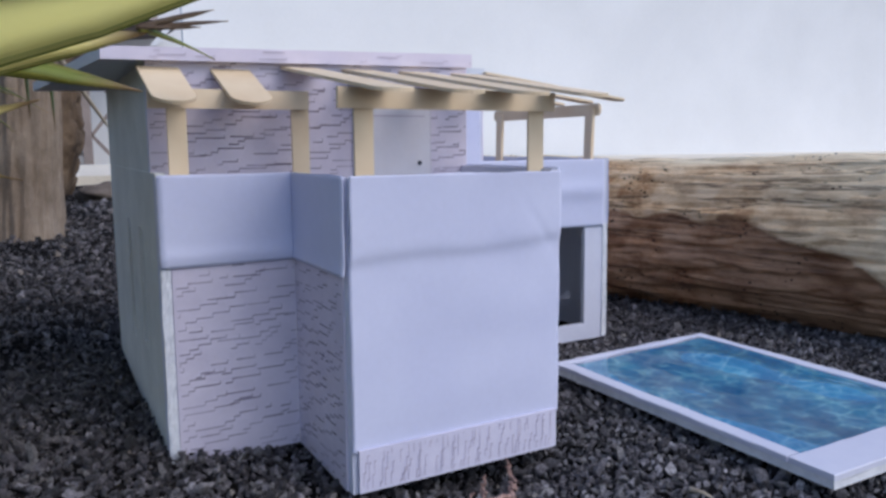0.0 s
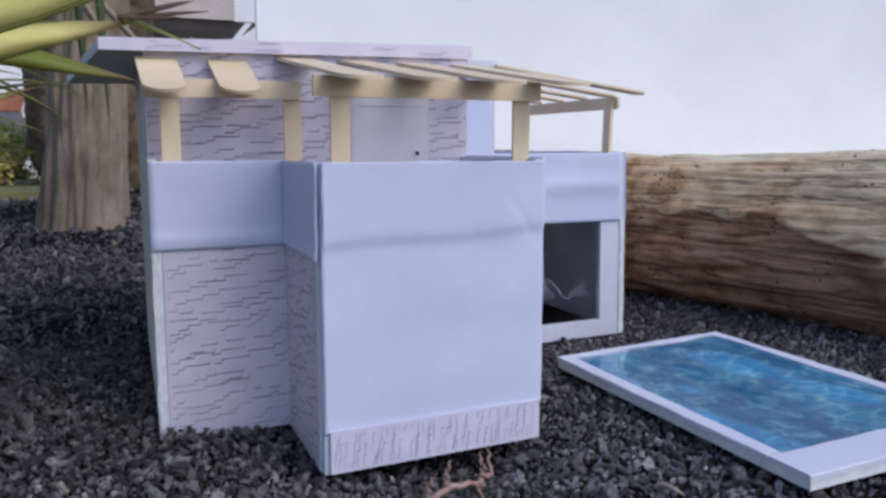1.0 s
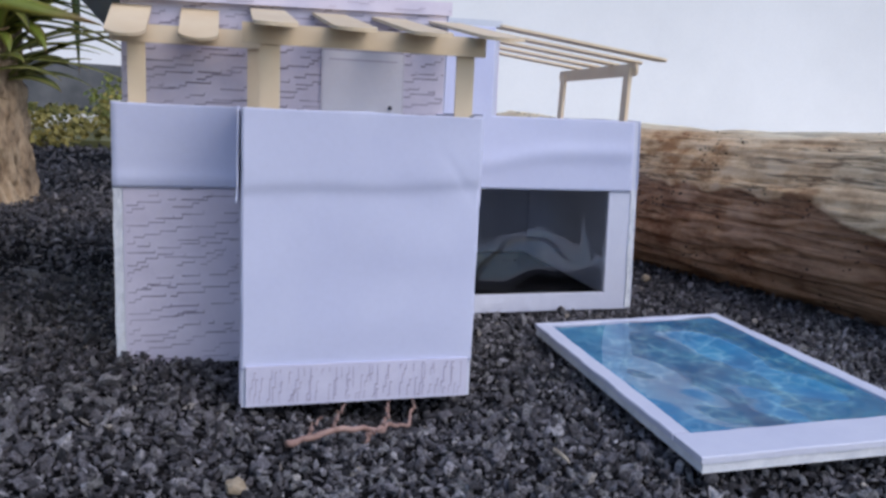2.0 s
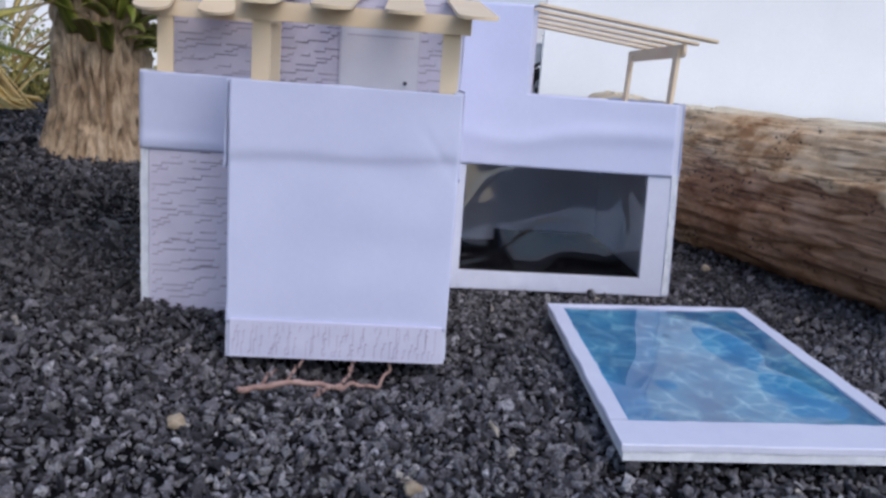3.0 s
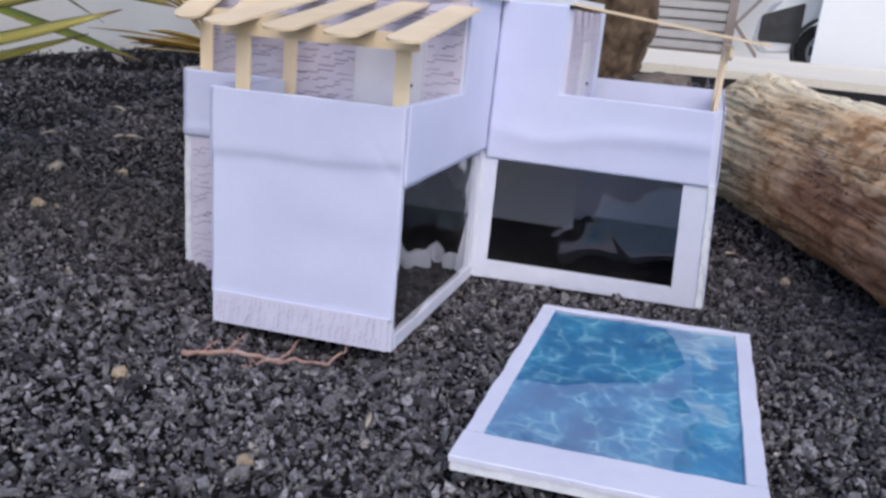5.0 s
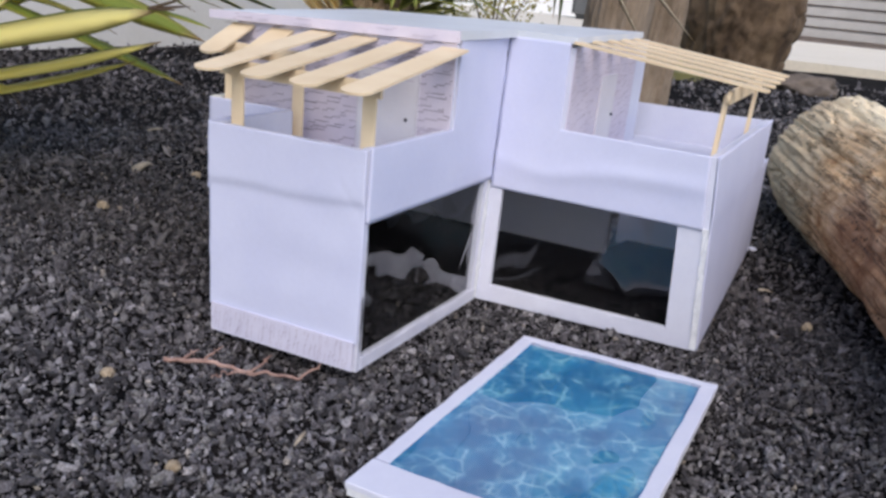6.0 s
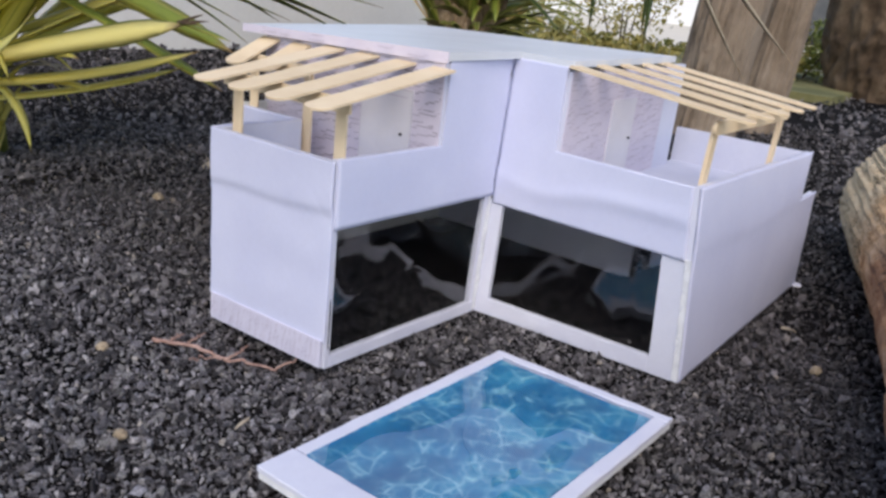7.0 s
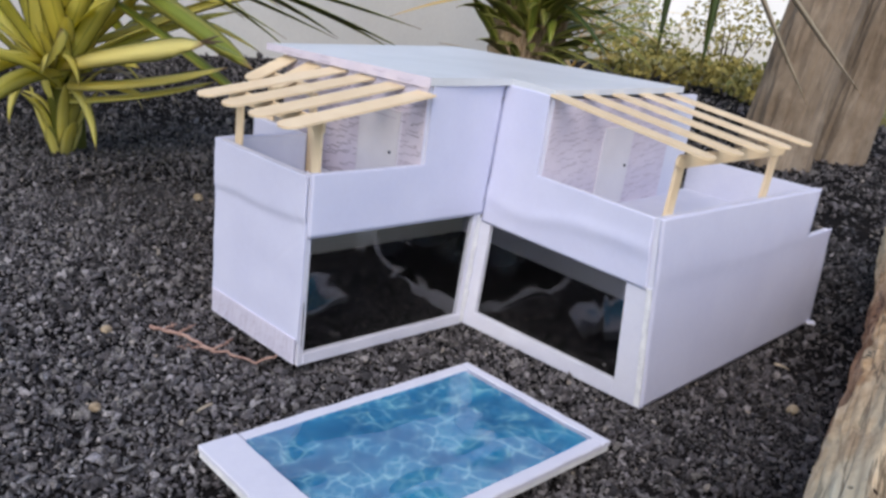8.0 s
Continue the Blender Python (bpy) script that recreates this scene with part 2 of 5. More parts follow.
def leaf_mat(name, green, margin, cut, dry=(0.30, 0.20, 0.09), thin_part=0.3, rim=None):
    """Striped blade: green along the middle, pale at the margins, dry at the tip."""
    m, nt, b = material(name, 0.38)
    tc = nt.nodes.new("ShaderNodeTexCoord")
    sep = nt.nodes.new("ShaderNodeSeparateXYZ")
    nt.links.new(tc.outputs["UV"], sep.inputs[0])
    cen = nt.nodes.new("ShaderNodeMath")
    cen.operation = "SUBTRACT"
    cen.inputs[1].default_value = 0.5
    nt.links.new(sep.outputs[0], cen.inputs[0])
    ab = nt.nodes.new("ShaderNodeMath")
    ab.operation = "ABSOLUTE"
    nt.links.new(cen.outputs[0], ab.inputs[0])
    streak = noise_tex(nt, coords(nt, (26, 1.6, 1), uv=True), 1.0, 3)
    wob = nt.nodes.new("ShaderNodeMath")
    wob.operation = "MULTIPLY_ADD"
    wob.inputs[1].default_value = 0.34
    nt.links.new(streak, wob.inputs[0])
    nt.links.new(ab.outputs[0], wob.inputs[2])
    col = ramp(nt, wob.outputs[0], [(cut, green), (cut + 0.07, margin)])
    if rim:
        col = mix(nt, col, rim, ramp(nt, ab.outputs[0], [(0.445, (0, 0, 0)), (0.475, (1, 1, 1))]))
    info = nt.nodes.new("ShaderNodeObjectInfo")
    col = mix(nt, col, ramp(nt, info.outputs["Random"], [(0, (0.80, 0.87, 0.66)), (1, (1.0, 1.0, 1.0))]), 0.5, "MULTIPLY")
    tip = ramp(nt, sep.outputs[1], [(0.93, (0, 0, 0)), (0.985, (1, 1, 1))])
    final = mix(nt, col, dry, tip)
    nt.links.new(final, b.inputs["Base Color"])
    thin = nt.nodes.new("ShaderNodeBsdfTranslucent")
    nt.links.new(final, thin.inputs["Color"])
    both = nt.nodes.new("ShaderNodeMixShader")
    both.inputs[0].default_value = thin_part
    nt.links.new(b.outputs[0], both.inputs[1])
    nt.links.new(thin.outputs[0], both.inputs[2])
    nt.links.new(both.outputs[0], nt.nodes["Material Output"].inputs["Surface"])
    bump(nt, b, noise_tex(nt, coords(nt, (60, 2, 1), uv=True), 1.0, 2), 0.35, 0.001)
    return m


LEAF = leaf_mat("variegated_leaf", (0.56, 0.56, 0.10), (0.97, 0.89, 0.28), 0.14, thin_part=0.5, rim=(0.13, 0.15, 0.03))
LEAF_WIDE = leaf_mat("pale_yellow_leaf", (0.92, 0.83, 0.22), (0.97, 0.89, 0.34), 0.18, thin_part=0.5, rim=(0.20, 0.22, 0.05))
LEAF_EDGED = leaf_mat("green_edged_leaf", (0.96, 0.87, 0.36), (0.38, 0.42, 0.09), 0.58, thin_part=0.4)
LEAF_OLIVE = leaf_mat("olive_leaf", (0.25, 0.30, 0.05), (0.52, 0.50, 0.12), 0.40)
LEAF_BROWN = leaf_mat("dead_brown_leaf", (0.13, 0.08, 0.05), (0.24, 0.16, 0.10), 0.35)
LEAF_SPROUT = leaf_mat("sprout_leaf", (0.20, 0.22, 0.05), (0.42, 0.40, 0.12), 0.4)
LEAF_GREEN = leaf_mat("green_leaf", (0.07, 0.11, 0.03), (0.26, 0.27, 0.09), 0.50)
LEAF_DRY = leaf_mat("dry_leaf", (0.86, 0.62, 0.24), (0.94, 0.78, 0.42), 0.35, thin_part=0.45)
LEAF_PALE = leaf_mat("pale_dead_leaf", (0.36, 0.30, 0.23), (0.50, 0.44, 0.35), 0.3)
BUSH_LEAF = mottled("bush_leaf", (0.15, 0.20, 0.045), (0.42, 0.43, 0.11), 30, 0.6)
BUSH_YELLOW = mottled("yellow_bush_leaf", (0.13, 0.15, 0.04), (0.50, 0.40, 0.11), 9, 0.6)
TWIG = mottled("twig_wood", (0.10, 0.07, 0.05), (0.22, 0.17, 0.12), 40, 0.9)
WHITE_WALL = mottled("whitewashed_wall", (0.74, 0.76, 0.78), (0.79, 0.81, 0.83), 0.8, 0.9, 30, 0.001, grain=0.12)
LOW_WALL = mottled("white_garden_wall", (0.83, 0.82, 0.79), (0.89, 0.88, 0.85), 2.0, 0.9, 60, 0.001, grain=0.2)
LOUVRE = mottled("grey_louvre_paint", (0.42, 0.40, 0.38), (0.50, 0.48, 0.46), 3, 0.6, 60)
LOUVRE_FRAME = mottled("taupe_frame_paint", (0.26, 0.21, 0.19), (0.33, 0.27, 0.24), 3, 0.6, 60)
CANOPY = mottled("pinkish_canopy", (0.52, 0.43, 0.40), (0.60, 0.51, 0.48), 3, 0.7, 40)
SOFFIT = mottled("dark_soffit", (0.03, 0.022, 0.02), (0.06, 0.045, 0.04), 4, 0.8)
CAR_WHITE = mottled("white_car_paint", (0.72, 0.72, 0.72), (0.78, 0.78, 0.78), 2, 0.25)
CAR_BLACK = mottled("black_plastic", (0.02, 0.02, 0.02), (0.04, 0.04, 0.04), 8, 0.6)
TYRE = mottled("tyre_rubber", (0.018, 0.018, 0.018), (0.03, 0.03, 0.03), 20, 0.85)
RIM = mottled("alloy_rim", (0.55, 0.55, 0.56), (0.65, 0.65, 0.66), 8, 0.3, metallic=0.8)
PAVING = mottled("pale_paving", (0.76, 0.70, 0.58), (0.82, 0.76, 0.65), 1.5, 0.85, 40, 0.002)
GRASS = mottled("dry_grass_ground", (0.12, 0.13, 0.05), (0.26, 0.24, 0.10), 5, 0.9, 60, 0.004)
BLOCK_GREY = mottled("dark_block_grey", (0.06, 0.065, 0.07), (0.12, 0.125, 0.13), 5, 0.7, 60, 0.003)
CLAY = mottled("red_clay", (0.30, 0.10, 0.06), (0.42, 0.17, 0.10), 8, 0.8, 60, 0.001)
CAR_GLASS = mottled("dark_car_glass", (0.01, 0.01, 0.012), (0.02, 0.02, 0.022), 3, 0.08)


# ---- builders ----
def root_at(name, x, y, z=0.0):
    e = new(name)
    e.empty_display_size = 0.05
    e.location = (x, y, z)
    return e


def origin_of(ob):
    while ob.parent:
        ob = ob.parent
    return Vector(ob.location)


HOUSE_AT = Vector((0.33, 0.65, 0.0))


def settled(p):
    """The glued model is a little out of true: its wing twists, leaning back at the inner corner and inwards at the outer one."""
    t = min(1.05, max(0.0, (p.x - 0.335) / 0.225))
    rise = p.z / 0.195
    near = min(1.0, max(0.0, (p.y - 0.556) / 0.09)) if p.y < 0.646 else min(1.0, max(0.0, (0.86 - p.y) / 0.21))
    inner = min(1.0, max(0.0, (p.x - 0.20) / 0.13))
    dy = rise * (0.011 - 0.026 * t) * near * inner
    dx = -0.013 * rise * max(0.0, t * 2 - 1) * min(1.0, max(0.0, (0.97 - p.y) / 0.31))
    return Vector((p.x + dx, p.y + dy, p.z))


def part(name, bm, mat, parent=None, label="", warped=True):
    """Links a bmesh given in world places as one mesh, under a thing or a part."""
    if parent:
        if warped and (origin_of(parent) - HOUSE_AT).length < 1e-5:
            for v in bm.verts:
                v.co = settled(v.co)
        bmesh.ops.translate(bm, verts=bm.verts, vec=-origin_of(parent))
    bmesh.ops.recalc_face_normals(bm, faces=bm.faces)
    me = bpy.data.meshes.new(name)
    bm.to_mesh(me)
    bm.free()
    me.materials.append(mat)
    ob = new(name, me)
    if parent:
        ob.parent = parent
    return tagged(ob, label)


def smooth(ob):
    for p in ob.data.polygons:
        p.use_smooth = True
    return ob


def prism(bm, pts, z0, z1):
    """Upright prism over a plan outline; z0 and z1 may be numbers or a number for each corner."""
    n = len(pts)
    lo = z0 if isinstance(z0, (list, tuple)) else [z0] * n
    hi = z1 if isinstance(z1, (list, tuple)) else [z1] * n
    a = [bm.verts.new((p[0], p[1], lo[i])) for i, p in enumerate(pts)]
    b = [bm.verts.new((p[0], p[1], hi[i])) for i, p in enumerate(pts)]
    bm.faces.new(a[::-1])
    bm.faces.new(b)
    for i in range(n):
        k = (i + 1) % n
        bm.faces.new((a[i], a[k], b[k], b[i]))
    return a + b


def hexa(bm, c):
    v = [bm.verts.new(p) for p in c]
    for f in ((0, 3, 2, 1), (4, 5, 6, 7), (0, 1, 5, 4), (1, 2, 6, 5), (2, 3, 7, 6), (3, 0, 4, 7)):
        bm.faces.new([v[i] for i in f])


def run(p0, p1):
    d = Vector((p1[0] - p0[0], p1[1] - p0[1], 0))
    length = d.length
    d /= length
    return Vector((p0[0], p0[1], 0)), d, Vector((d.y, -d.x, 0)), length


def board(bm, p0, p1, z0, z1, thick, out=0.0, u0=0.0, u1=None):
    """Upright board from p0 to p1, its outer face to the right of the way, thick inwards."""
    o, d, n, length = run(p0, p1)
    u1 = length if u1 is None else u1
    f, k = n * out, n * (out - thick)
    c = [o + d * u0 + f, o + d * u1 + f, o + d * u1 + k, o + d * u0 + k]
    prism(bm, c, z0, z1)


def framed_board(bm, p0, p1, z0, z1, thick, holes):
    """One board with rectangular holes (u0, u1, w0, w1) cut through it, in order along the way."""
    o, d, n, length = run(p0, p1)
    us = sorted({0.0, length} | {h[0] for h in holes} | {h[1] for h in holes})
    zs = sorted({z0, z1} | {h[2] for h in holes} | {h[3] for h in holes})

    def there(i, j):
        if not (0 <= i < len(us) - 1 and 0 <= j < len(zs) - 1):
            return False
        um, zm = (us[i] + us[i + 1]) / 2, (zs[j] + zs[j + 1]) / 2
        return not any(a < um < b and w0 < zm < w1 for a, b, w0, w1 in holes)
    front, back = {}, {}
    for i, u in enumerate(us):
        for j, z in enumerate(zs):
            p = o + d * u + Vector((0, 0, z))
            front[i, j], back[i, j] = bm.verts.new(p), bm.verts.new(p - n * thick)
    for i in range(len(us) - 1):
        for j in range(len(zs) - 1):
            if there(i, j):
                q = [(i, j), (i + 1, j), (i + 1, j + 1), (i, j + 1)]
                bm.faces.new([front[k] for k in q])
                bm.faces.new([back[k] for k in q[::-1]])
                for (di, dj), (a, b) in zip(((0, -1), (1, 0), (0, 1), (-1, 0)), ((q[0], q[1]), (q[1], q[2]), (q[2], q[3]), (q[3], q[0]))):
                    if not there(i + di, j + dj):
                        bm.faces.new((front[b], front[a], back[a], back[b]))


def sheet(bm, p0, p1, z0, z1, nu, nz, offset, thick=0.0015, u0=0.0, u1=None, cut=None):
    """Upright paper sheet whose face stands out by offset(u, z). cut: (u, z), the corner past which it rises no higher than z before u, as (u, z) of an L-shaped sheet; a negative u mirrors it."""
    o, d, n, length = run(p0, p1)
    u1 = length if u1 is None else u1
    us = [u0 + (u1 - u0) * i / nu for i in range(nu + 1)]
    zs = [z0 + (z1 - z0) * j / nz for j in range(nz + 1)]
    if cut:
        us = sorted(us + [abs(cut[0])])
        zs = sorted(zs + [cut[1]])
    nu, nz = len(us) - 1, len(zs) - 1

    def there(i, j):
        if not (0 <= i < nu and 0 <= j < nz):
            return False
        if not cut:
            return True
        um, zm = (us[i] + us[i + 1]) / 2, (zs[j] + zs[j + 1]) / 2
        return zm < cut[1] or (um > cut[0] if cut[0] > 0 else um < -cut[0])
    front, back = {}, {}
    for j in range(nz):
        for i in range(nu):
            if there(i, j):
                for a, b in ((i, j), (i + 1, j), (i + 1, j + 1), (i, j + 1)):
                    if (a, b) not in front:
                        h = offset(us[a], zs[b])
                        zz, uu = zs[b], us[a]
                        if b == nz:
                            zz += 0.0011 * noise.noise((uu * 28, p0[0] * 50, z1 * 50)) + 0.0004 * noise.noise((uu * 120, p0[1] * 50, 1))
                        if a in (0, nu):
                            uu += 0.0007 * noise.noise((zz * 45, p0[0] * 50, a))
                        p = o + d * uu + Vector((0, 0, zz))
                        front[a, b] = bm.verts.new(p + n * h)
                        back[a, b] = bm.verts.new(p + n * (h - thick))
    for j in range(nz):
        for i in range(nu):
            if there(i, j):
                q = [(i, j), (i + 1, j), (i + 1, j + 1), (i, j + 1)]
                bm.faces.new([front[k] for k in q])
                bm.faces.new([back[k] for k in q[::-1]])
                for (di, dj), (a, b) in zip(((0, -1), (1, 0), (0, 1), (-1, 0)), ((q[0], q[1]), (q[1], q[2]), (q[2], q[3]), (q[3], q[0]))):
                    if not there(i + di, j + dj):
                        bm.faces.new((front[b], front[a], back[a], back[b]))


def ink_quad(bm, o, d, n, a, b, out, slope=0.0):
    """A printed stroke from (u, z) to (u, z), as a thin flat bar."""
    (ua, za), (ub, zb) = a, b
    w = 0.00038
    if abs(za - zb) < 1e-6:
        q = [(ua, za - w), (ub, za - w), (ub, za + w), (ua, za + w)]
    else:
        w *= 0.5
        q = [(ua - w, za), (ua + w, za), (ua + w, zb), (ua - w, zb)]
    bm.faces.new([bm.verts.new(o + d * u + n * out + Vector((0, 0, z + slope * u))) for u, z in q])


def stone_print(bm, p0, p1, z0, z1, out, seed, row=0.0085, upright=False, keep=0.8, u0=0.0, u1=None, slope=0.0):
    """Printed ledge-stone pattern: stepped strokes, row by row."""
    rnd = random.Random(seed)
    o, d, n, length = run(p0, p1)
    u1 = length if u1 is None else u1
    along = (z1 - z0) if upright else (u1 - u0)
    across = (u1 - u0) if upright else (z1 - z0)
    base = 0.35 * row
    while base < across:
        at = -rnd.uniform(0, 0.03)
        while at < along:
            lev = -rnd.uniform(0.1, 0.5) * row
            for _ in range(rnd.randint(1, 4)):
                end = at + rnd.choice((0.004, 0.007, 0.010, 0.016)) * rnd.uniform(0.8, 1.3)
                up = rnd.uniform(0.26, 0.42) * row
                a, b, h = max(0.001, at), min(along - 0.001, end), base + lev
                if b > a and 0.001 < h < across - 0.001 and rnd.random() < keep:
                    strokes = [((a, h), (b, h))]
                    if h + up < across - 0.001 and end < along - 0.001:
                        strokes.append(((b, h), (b, h + up)))
                    for (x0, y0), (x1, y1) in strokes:
                        if upright:
                            ink_quad(bm, o, d, n, (u0 + y0, z0 + x0), (u0 + y1, z0 + x1), out, slope)
                        else:
                            ink_quad(bm, o, d, n, (u0 + x0, z0 + y0), (u0 + x1, z0 + y1), out, slope)
                lev += up
                at = end
            at += rnd.uniform(0.0, 0.008)
        base += row * rnd.uniform(0.85, 1.12)


def stick_mesh(bm, a, b, width, thick, side, round_a=False, round_b=True):
    """Flat wooden stick from a to b, wide along side, with rounded ends."""
    a, b = Vector(a), Vector(b)
    d = (b - a).normalized()
    s = Vector(side)
    s = (s - d * s.dot(d)).normalized()
    n = d.cross(s).normalized()
    r = width / 2
    outline = []
    if round_b:
        outline += [b - d * r * 0.8 + d * r * 0.8 * math.cos(x) + s * r * math.sin(x) for x in [radians(v) for v in range(-90, 91, 15)]]
    else:
        outline += [b - s * r, b + s * r]
    if round_a:
        outline += [a + d * r * 0.8 - d * r * 0.8 * math.cos(x) - s * r * math.sin(x) for x in [radians(v) for v in range(-90, 91, 15)]]
    else:
        outline += [a + s * r, a - s * r]
    top = [bm.verts.new(p + n * thick / 2) for p in outline]
    bot = [bm.verts.new(p - n * thick / 2) for p in outline]
    bm.faces.new(top)
    bm.faces.new(bot[::-1])
    k = len(outline)
    for i in range(k):
        bm.faces.new((top[i], bot[i], bot[(i + 1) % k], top[(i + 1) % k]))


# ---- ground ----
def ground_height(x, y):
    """Gentle swell of the ash bed; level round the model."""
    r = math.hypot(x - 0.35, y - 0.5)
    k = min(1.0, max(0.0, (r - 0.55) / 1.2))
    dip = -0.016 * math.exp(-((x - 0.265) / 0.075) ** 2 - ((y - 0.435) / 0.055) ** 2)
    if not (0.084 < x < 0.335 and 0.526 < y < 0.88):
        t = min(1.0, max(0.0, (0.15 - x) / 0.33)) ** 0.6 * min(1.0, max(0.0, (x + 0.58) / 0.25))
        dip += 0.030 * t * (1 - 0.75 * math.exp(-((y - 0.85) / 0.14) ** 2)) * min(1.0, max(0.0, (1.7 - y) / 0.3))
    dip += 0.050 * math.exp(-((x + 0.46) / 0.13) ** 2 - ((y - 1.40) / 0.20) ** 2)
    return dip + k * (0.035 * noise.noise((x * 0.9, y * 0.9, 3.1)) + 0.012 * noise.noise((x * 3, y * 3, 7.7)))


bm = bmesh.new()
xs = sorted([-2000, -60, -12, -6] + [-4 + 0.1 * i for i in range(81)] + [0.01 + 0.02 * i for i in range(27)] + [6, 12, 60, 2000])
ys = sorted([-2000, -60, -12, -4] + [-1 + 0.1 * i for i in range(61)] + [0.21 + 0.02 * i for i in range(19)] + [7, 12, 60, 2000])
rows = [[bm.verts.new((x, y, ground_height(x, y) - 0.006 if abs(x) < 6 and -4 < y < 7 else (-0.006 if y < 8 else -0.36))) for x in xs] for y in ys]
for j in range(len(ys) - 1):
    for i in range(len(xs) - 1):
        bm.faces.new((rows[j][i], rows[j][i + 1], rows[j + 1][i + 1], rows[j + 1][i]))
ground = tagged(smooth(part("ground", bm, EARTH)), "black volcanic ash ground of the garden bed", "ground", kind="structure")


def stones(name, count, size, inside, seed, faces20=True):
    """Crushed angular stones, one joined mesh, scattered where inside(x, y) holds."""
    rng = np.random.default_rng(seed)
    if faces20:
        g = (1 + 5 ** 0.5) / 2
        v = np.array([(-1, g, 0), (1, g, 0), (-1, -g, 0), (1, -g, 0), (0, -1, g), (0, 1, g), (0, -1, -g), (0, 1, -g), (g, 0, -1), (g, 0, 1), (-g, 0, -1), (-g, 0, 1)]) / 1.9
        f = np.array([(0, 11, 5), (0, 5, 1), (0, 1, 7), (0, 7, 10), (0, 10, 11), (1, 5, 9), (5, 11, 4), (11, 10, 2), (10, 7, 6), (7, 1, 8), (3, 9, 4), (3, 4, 2), (3, 2, 6), (3, 6, 8), (3, 8, 9), (4, 9, 5), (2, 4, 11), (6, 2, 10), (8, 6, 7), (9, 8, 1)])
    else:
        v = np.array([(1, 0, 0), (-1, 0, 0), (0, 1, 0), (0, -1, 0), (0, 0, 1), (0, 0, -1)], float)
        f = np.array([(0, 2, 4), (2, 1, 4), (1, 3, 4), (3, 0, 4), (2, 0, 5), (1, 2, 5), (3, 1, 5), (0, 3, 5)])
    pts = inside(rng, count)
    count = len(pts)
    nv = len(v)
    rad = size * 0.5 * np.clip(rng.lognormal(0, 0.33, count), 0.5, 2.3)
    shape = v[None] * rng.uniform(0.4, 1.5, (count, nv, 1))
    shape = shape * rng.uniform((0.75, 0.5, 0.35), (1.75, 1.15, 0.8), (count, 3))[:, None, :]
    q = rng.normal(size=(count, 4))
    q /= np.linalg.norm(q, axis=1)[:, None]
    w, x, y, z = q.T
    rot = np.stack([np.stack([1 - 2 * (y * y + z * z), 2 * (x * y - z * w), 2 * (x * z + y * w)], -1),
                    np.stack([2 * (x * y + z * w), 1 - 2 * (x * x + z * z), 2 * (y * z - x * w)], -1),
                    np.stack([2 * (x * z - y * w), 2 * (y * z + x * w), 1 - 2 * (x * x + y * y)], -1)], 1)
    shape = np.einsum("nij,nkj->nki", rot, shape) * rad[:, None, None]
    zc = np.array([ground_height(a, b) for a, b in pts]) - 0.0045 + rng.uniform(-1.1, 1.35, count) * rad
    centre = np.column_stack([pts, zc])
    co = (shape + centre[:, None, :]).reshape(-1, 3)
    tri = (f[None] + (np.arange(count) * nv)[:, None, None]).reshape(-1, 3)
    me = bpy.data.meshes.new(name)
    me.vertices.add(len(co))
    me.vertices.foreach_set("co", co.ravel())
    me.loops.add(tri.size)
    me.loops.foreach_set("vertex_index", tri.ravel().astype(np.int32))
    me.polygons.add(len(tri))
    me.polygons.foreach_set("loop_start", np.arange(0, tri.size, 3, dtype=np.int32))
    me.polygons.foreach_set("use_smooth", np.zeros(len(tri), dtype=bool))
    me.update(calc_edges=True)
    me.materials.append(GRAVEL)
    return tagged(new(name, me), "loose angular black lava gravel covering the garden bed", "gravel", kind="stuff")


def disc(r0, r1, ymin):
    def place(rng, count):
        r = np.sqrt(rng.uniform(r0 * r0, r1 * r1, count))
        a = rng.uniform(0, 2 * math.pi, count)
        p = np.column_stack([0.35 + r * np.cos(a), 0.35 + r * np.sin(a)])
        return p[p[:, 1] > ymin]
    return place


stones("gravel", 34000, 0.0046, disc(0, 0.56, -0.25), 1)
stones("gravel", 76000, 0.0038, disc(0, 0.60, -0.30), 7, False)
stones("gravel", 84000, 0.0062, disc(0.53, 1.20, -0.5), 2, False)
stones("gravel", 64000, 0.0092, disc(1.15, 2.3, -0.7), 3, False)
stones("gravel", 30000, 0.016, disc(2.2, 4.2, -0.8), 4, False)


# ---- log ----
def tube(bm, axis, rings, sides, radius, close=True):
    """Ring by ring skin: axis(s) gives the centre, radius(s, a) the reach."""
    out = []
    for j in range(rings + 1):
        s = j / rings
        c, e1, e2 = axis(s)
        out.append([bm.verts.new(c + (e1 * math.cos(a) + e2 * math.sin(a)) * radius(s, a)) for a in [2 * math.pi * i / sides for i in range(sides)]])
    for j in range(rings):
        for i in range(sides):
            k = (i + 1) % sides
            bm.faces.new((out[j][i], out[j][k], out[j + 1][k], out[j + 1][i]))
    if close:
        bm.faces.new(out[0][::-1])
        bm.faces.new(out[-1])
    return out


LOG_A, LOG_B = Vector((0.986, 0.10, 0.088)), Vector((0.648, 1.407, 0.082))


LOG_LEN = (LOG_B - LOG_A).length


def log_axis(s):
    return Vector((0, s * LOG_LEN, 0)), Vector((1, 0, 0)), Vector((0, 0, 1))


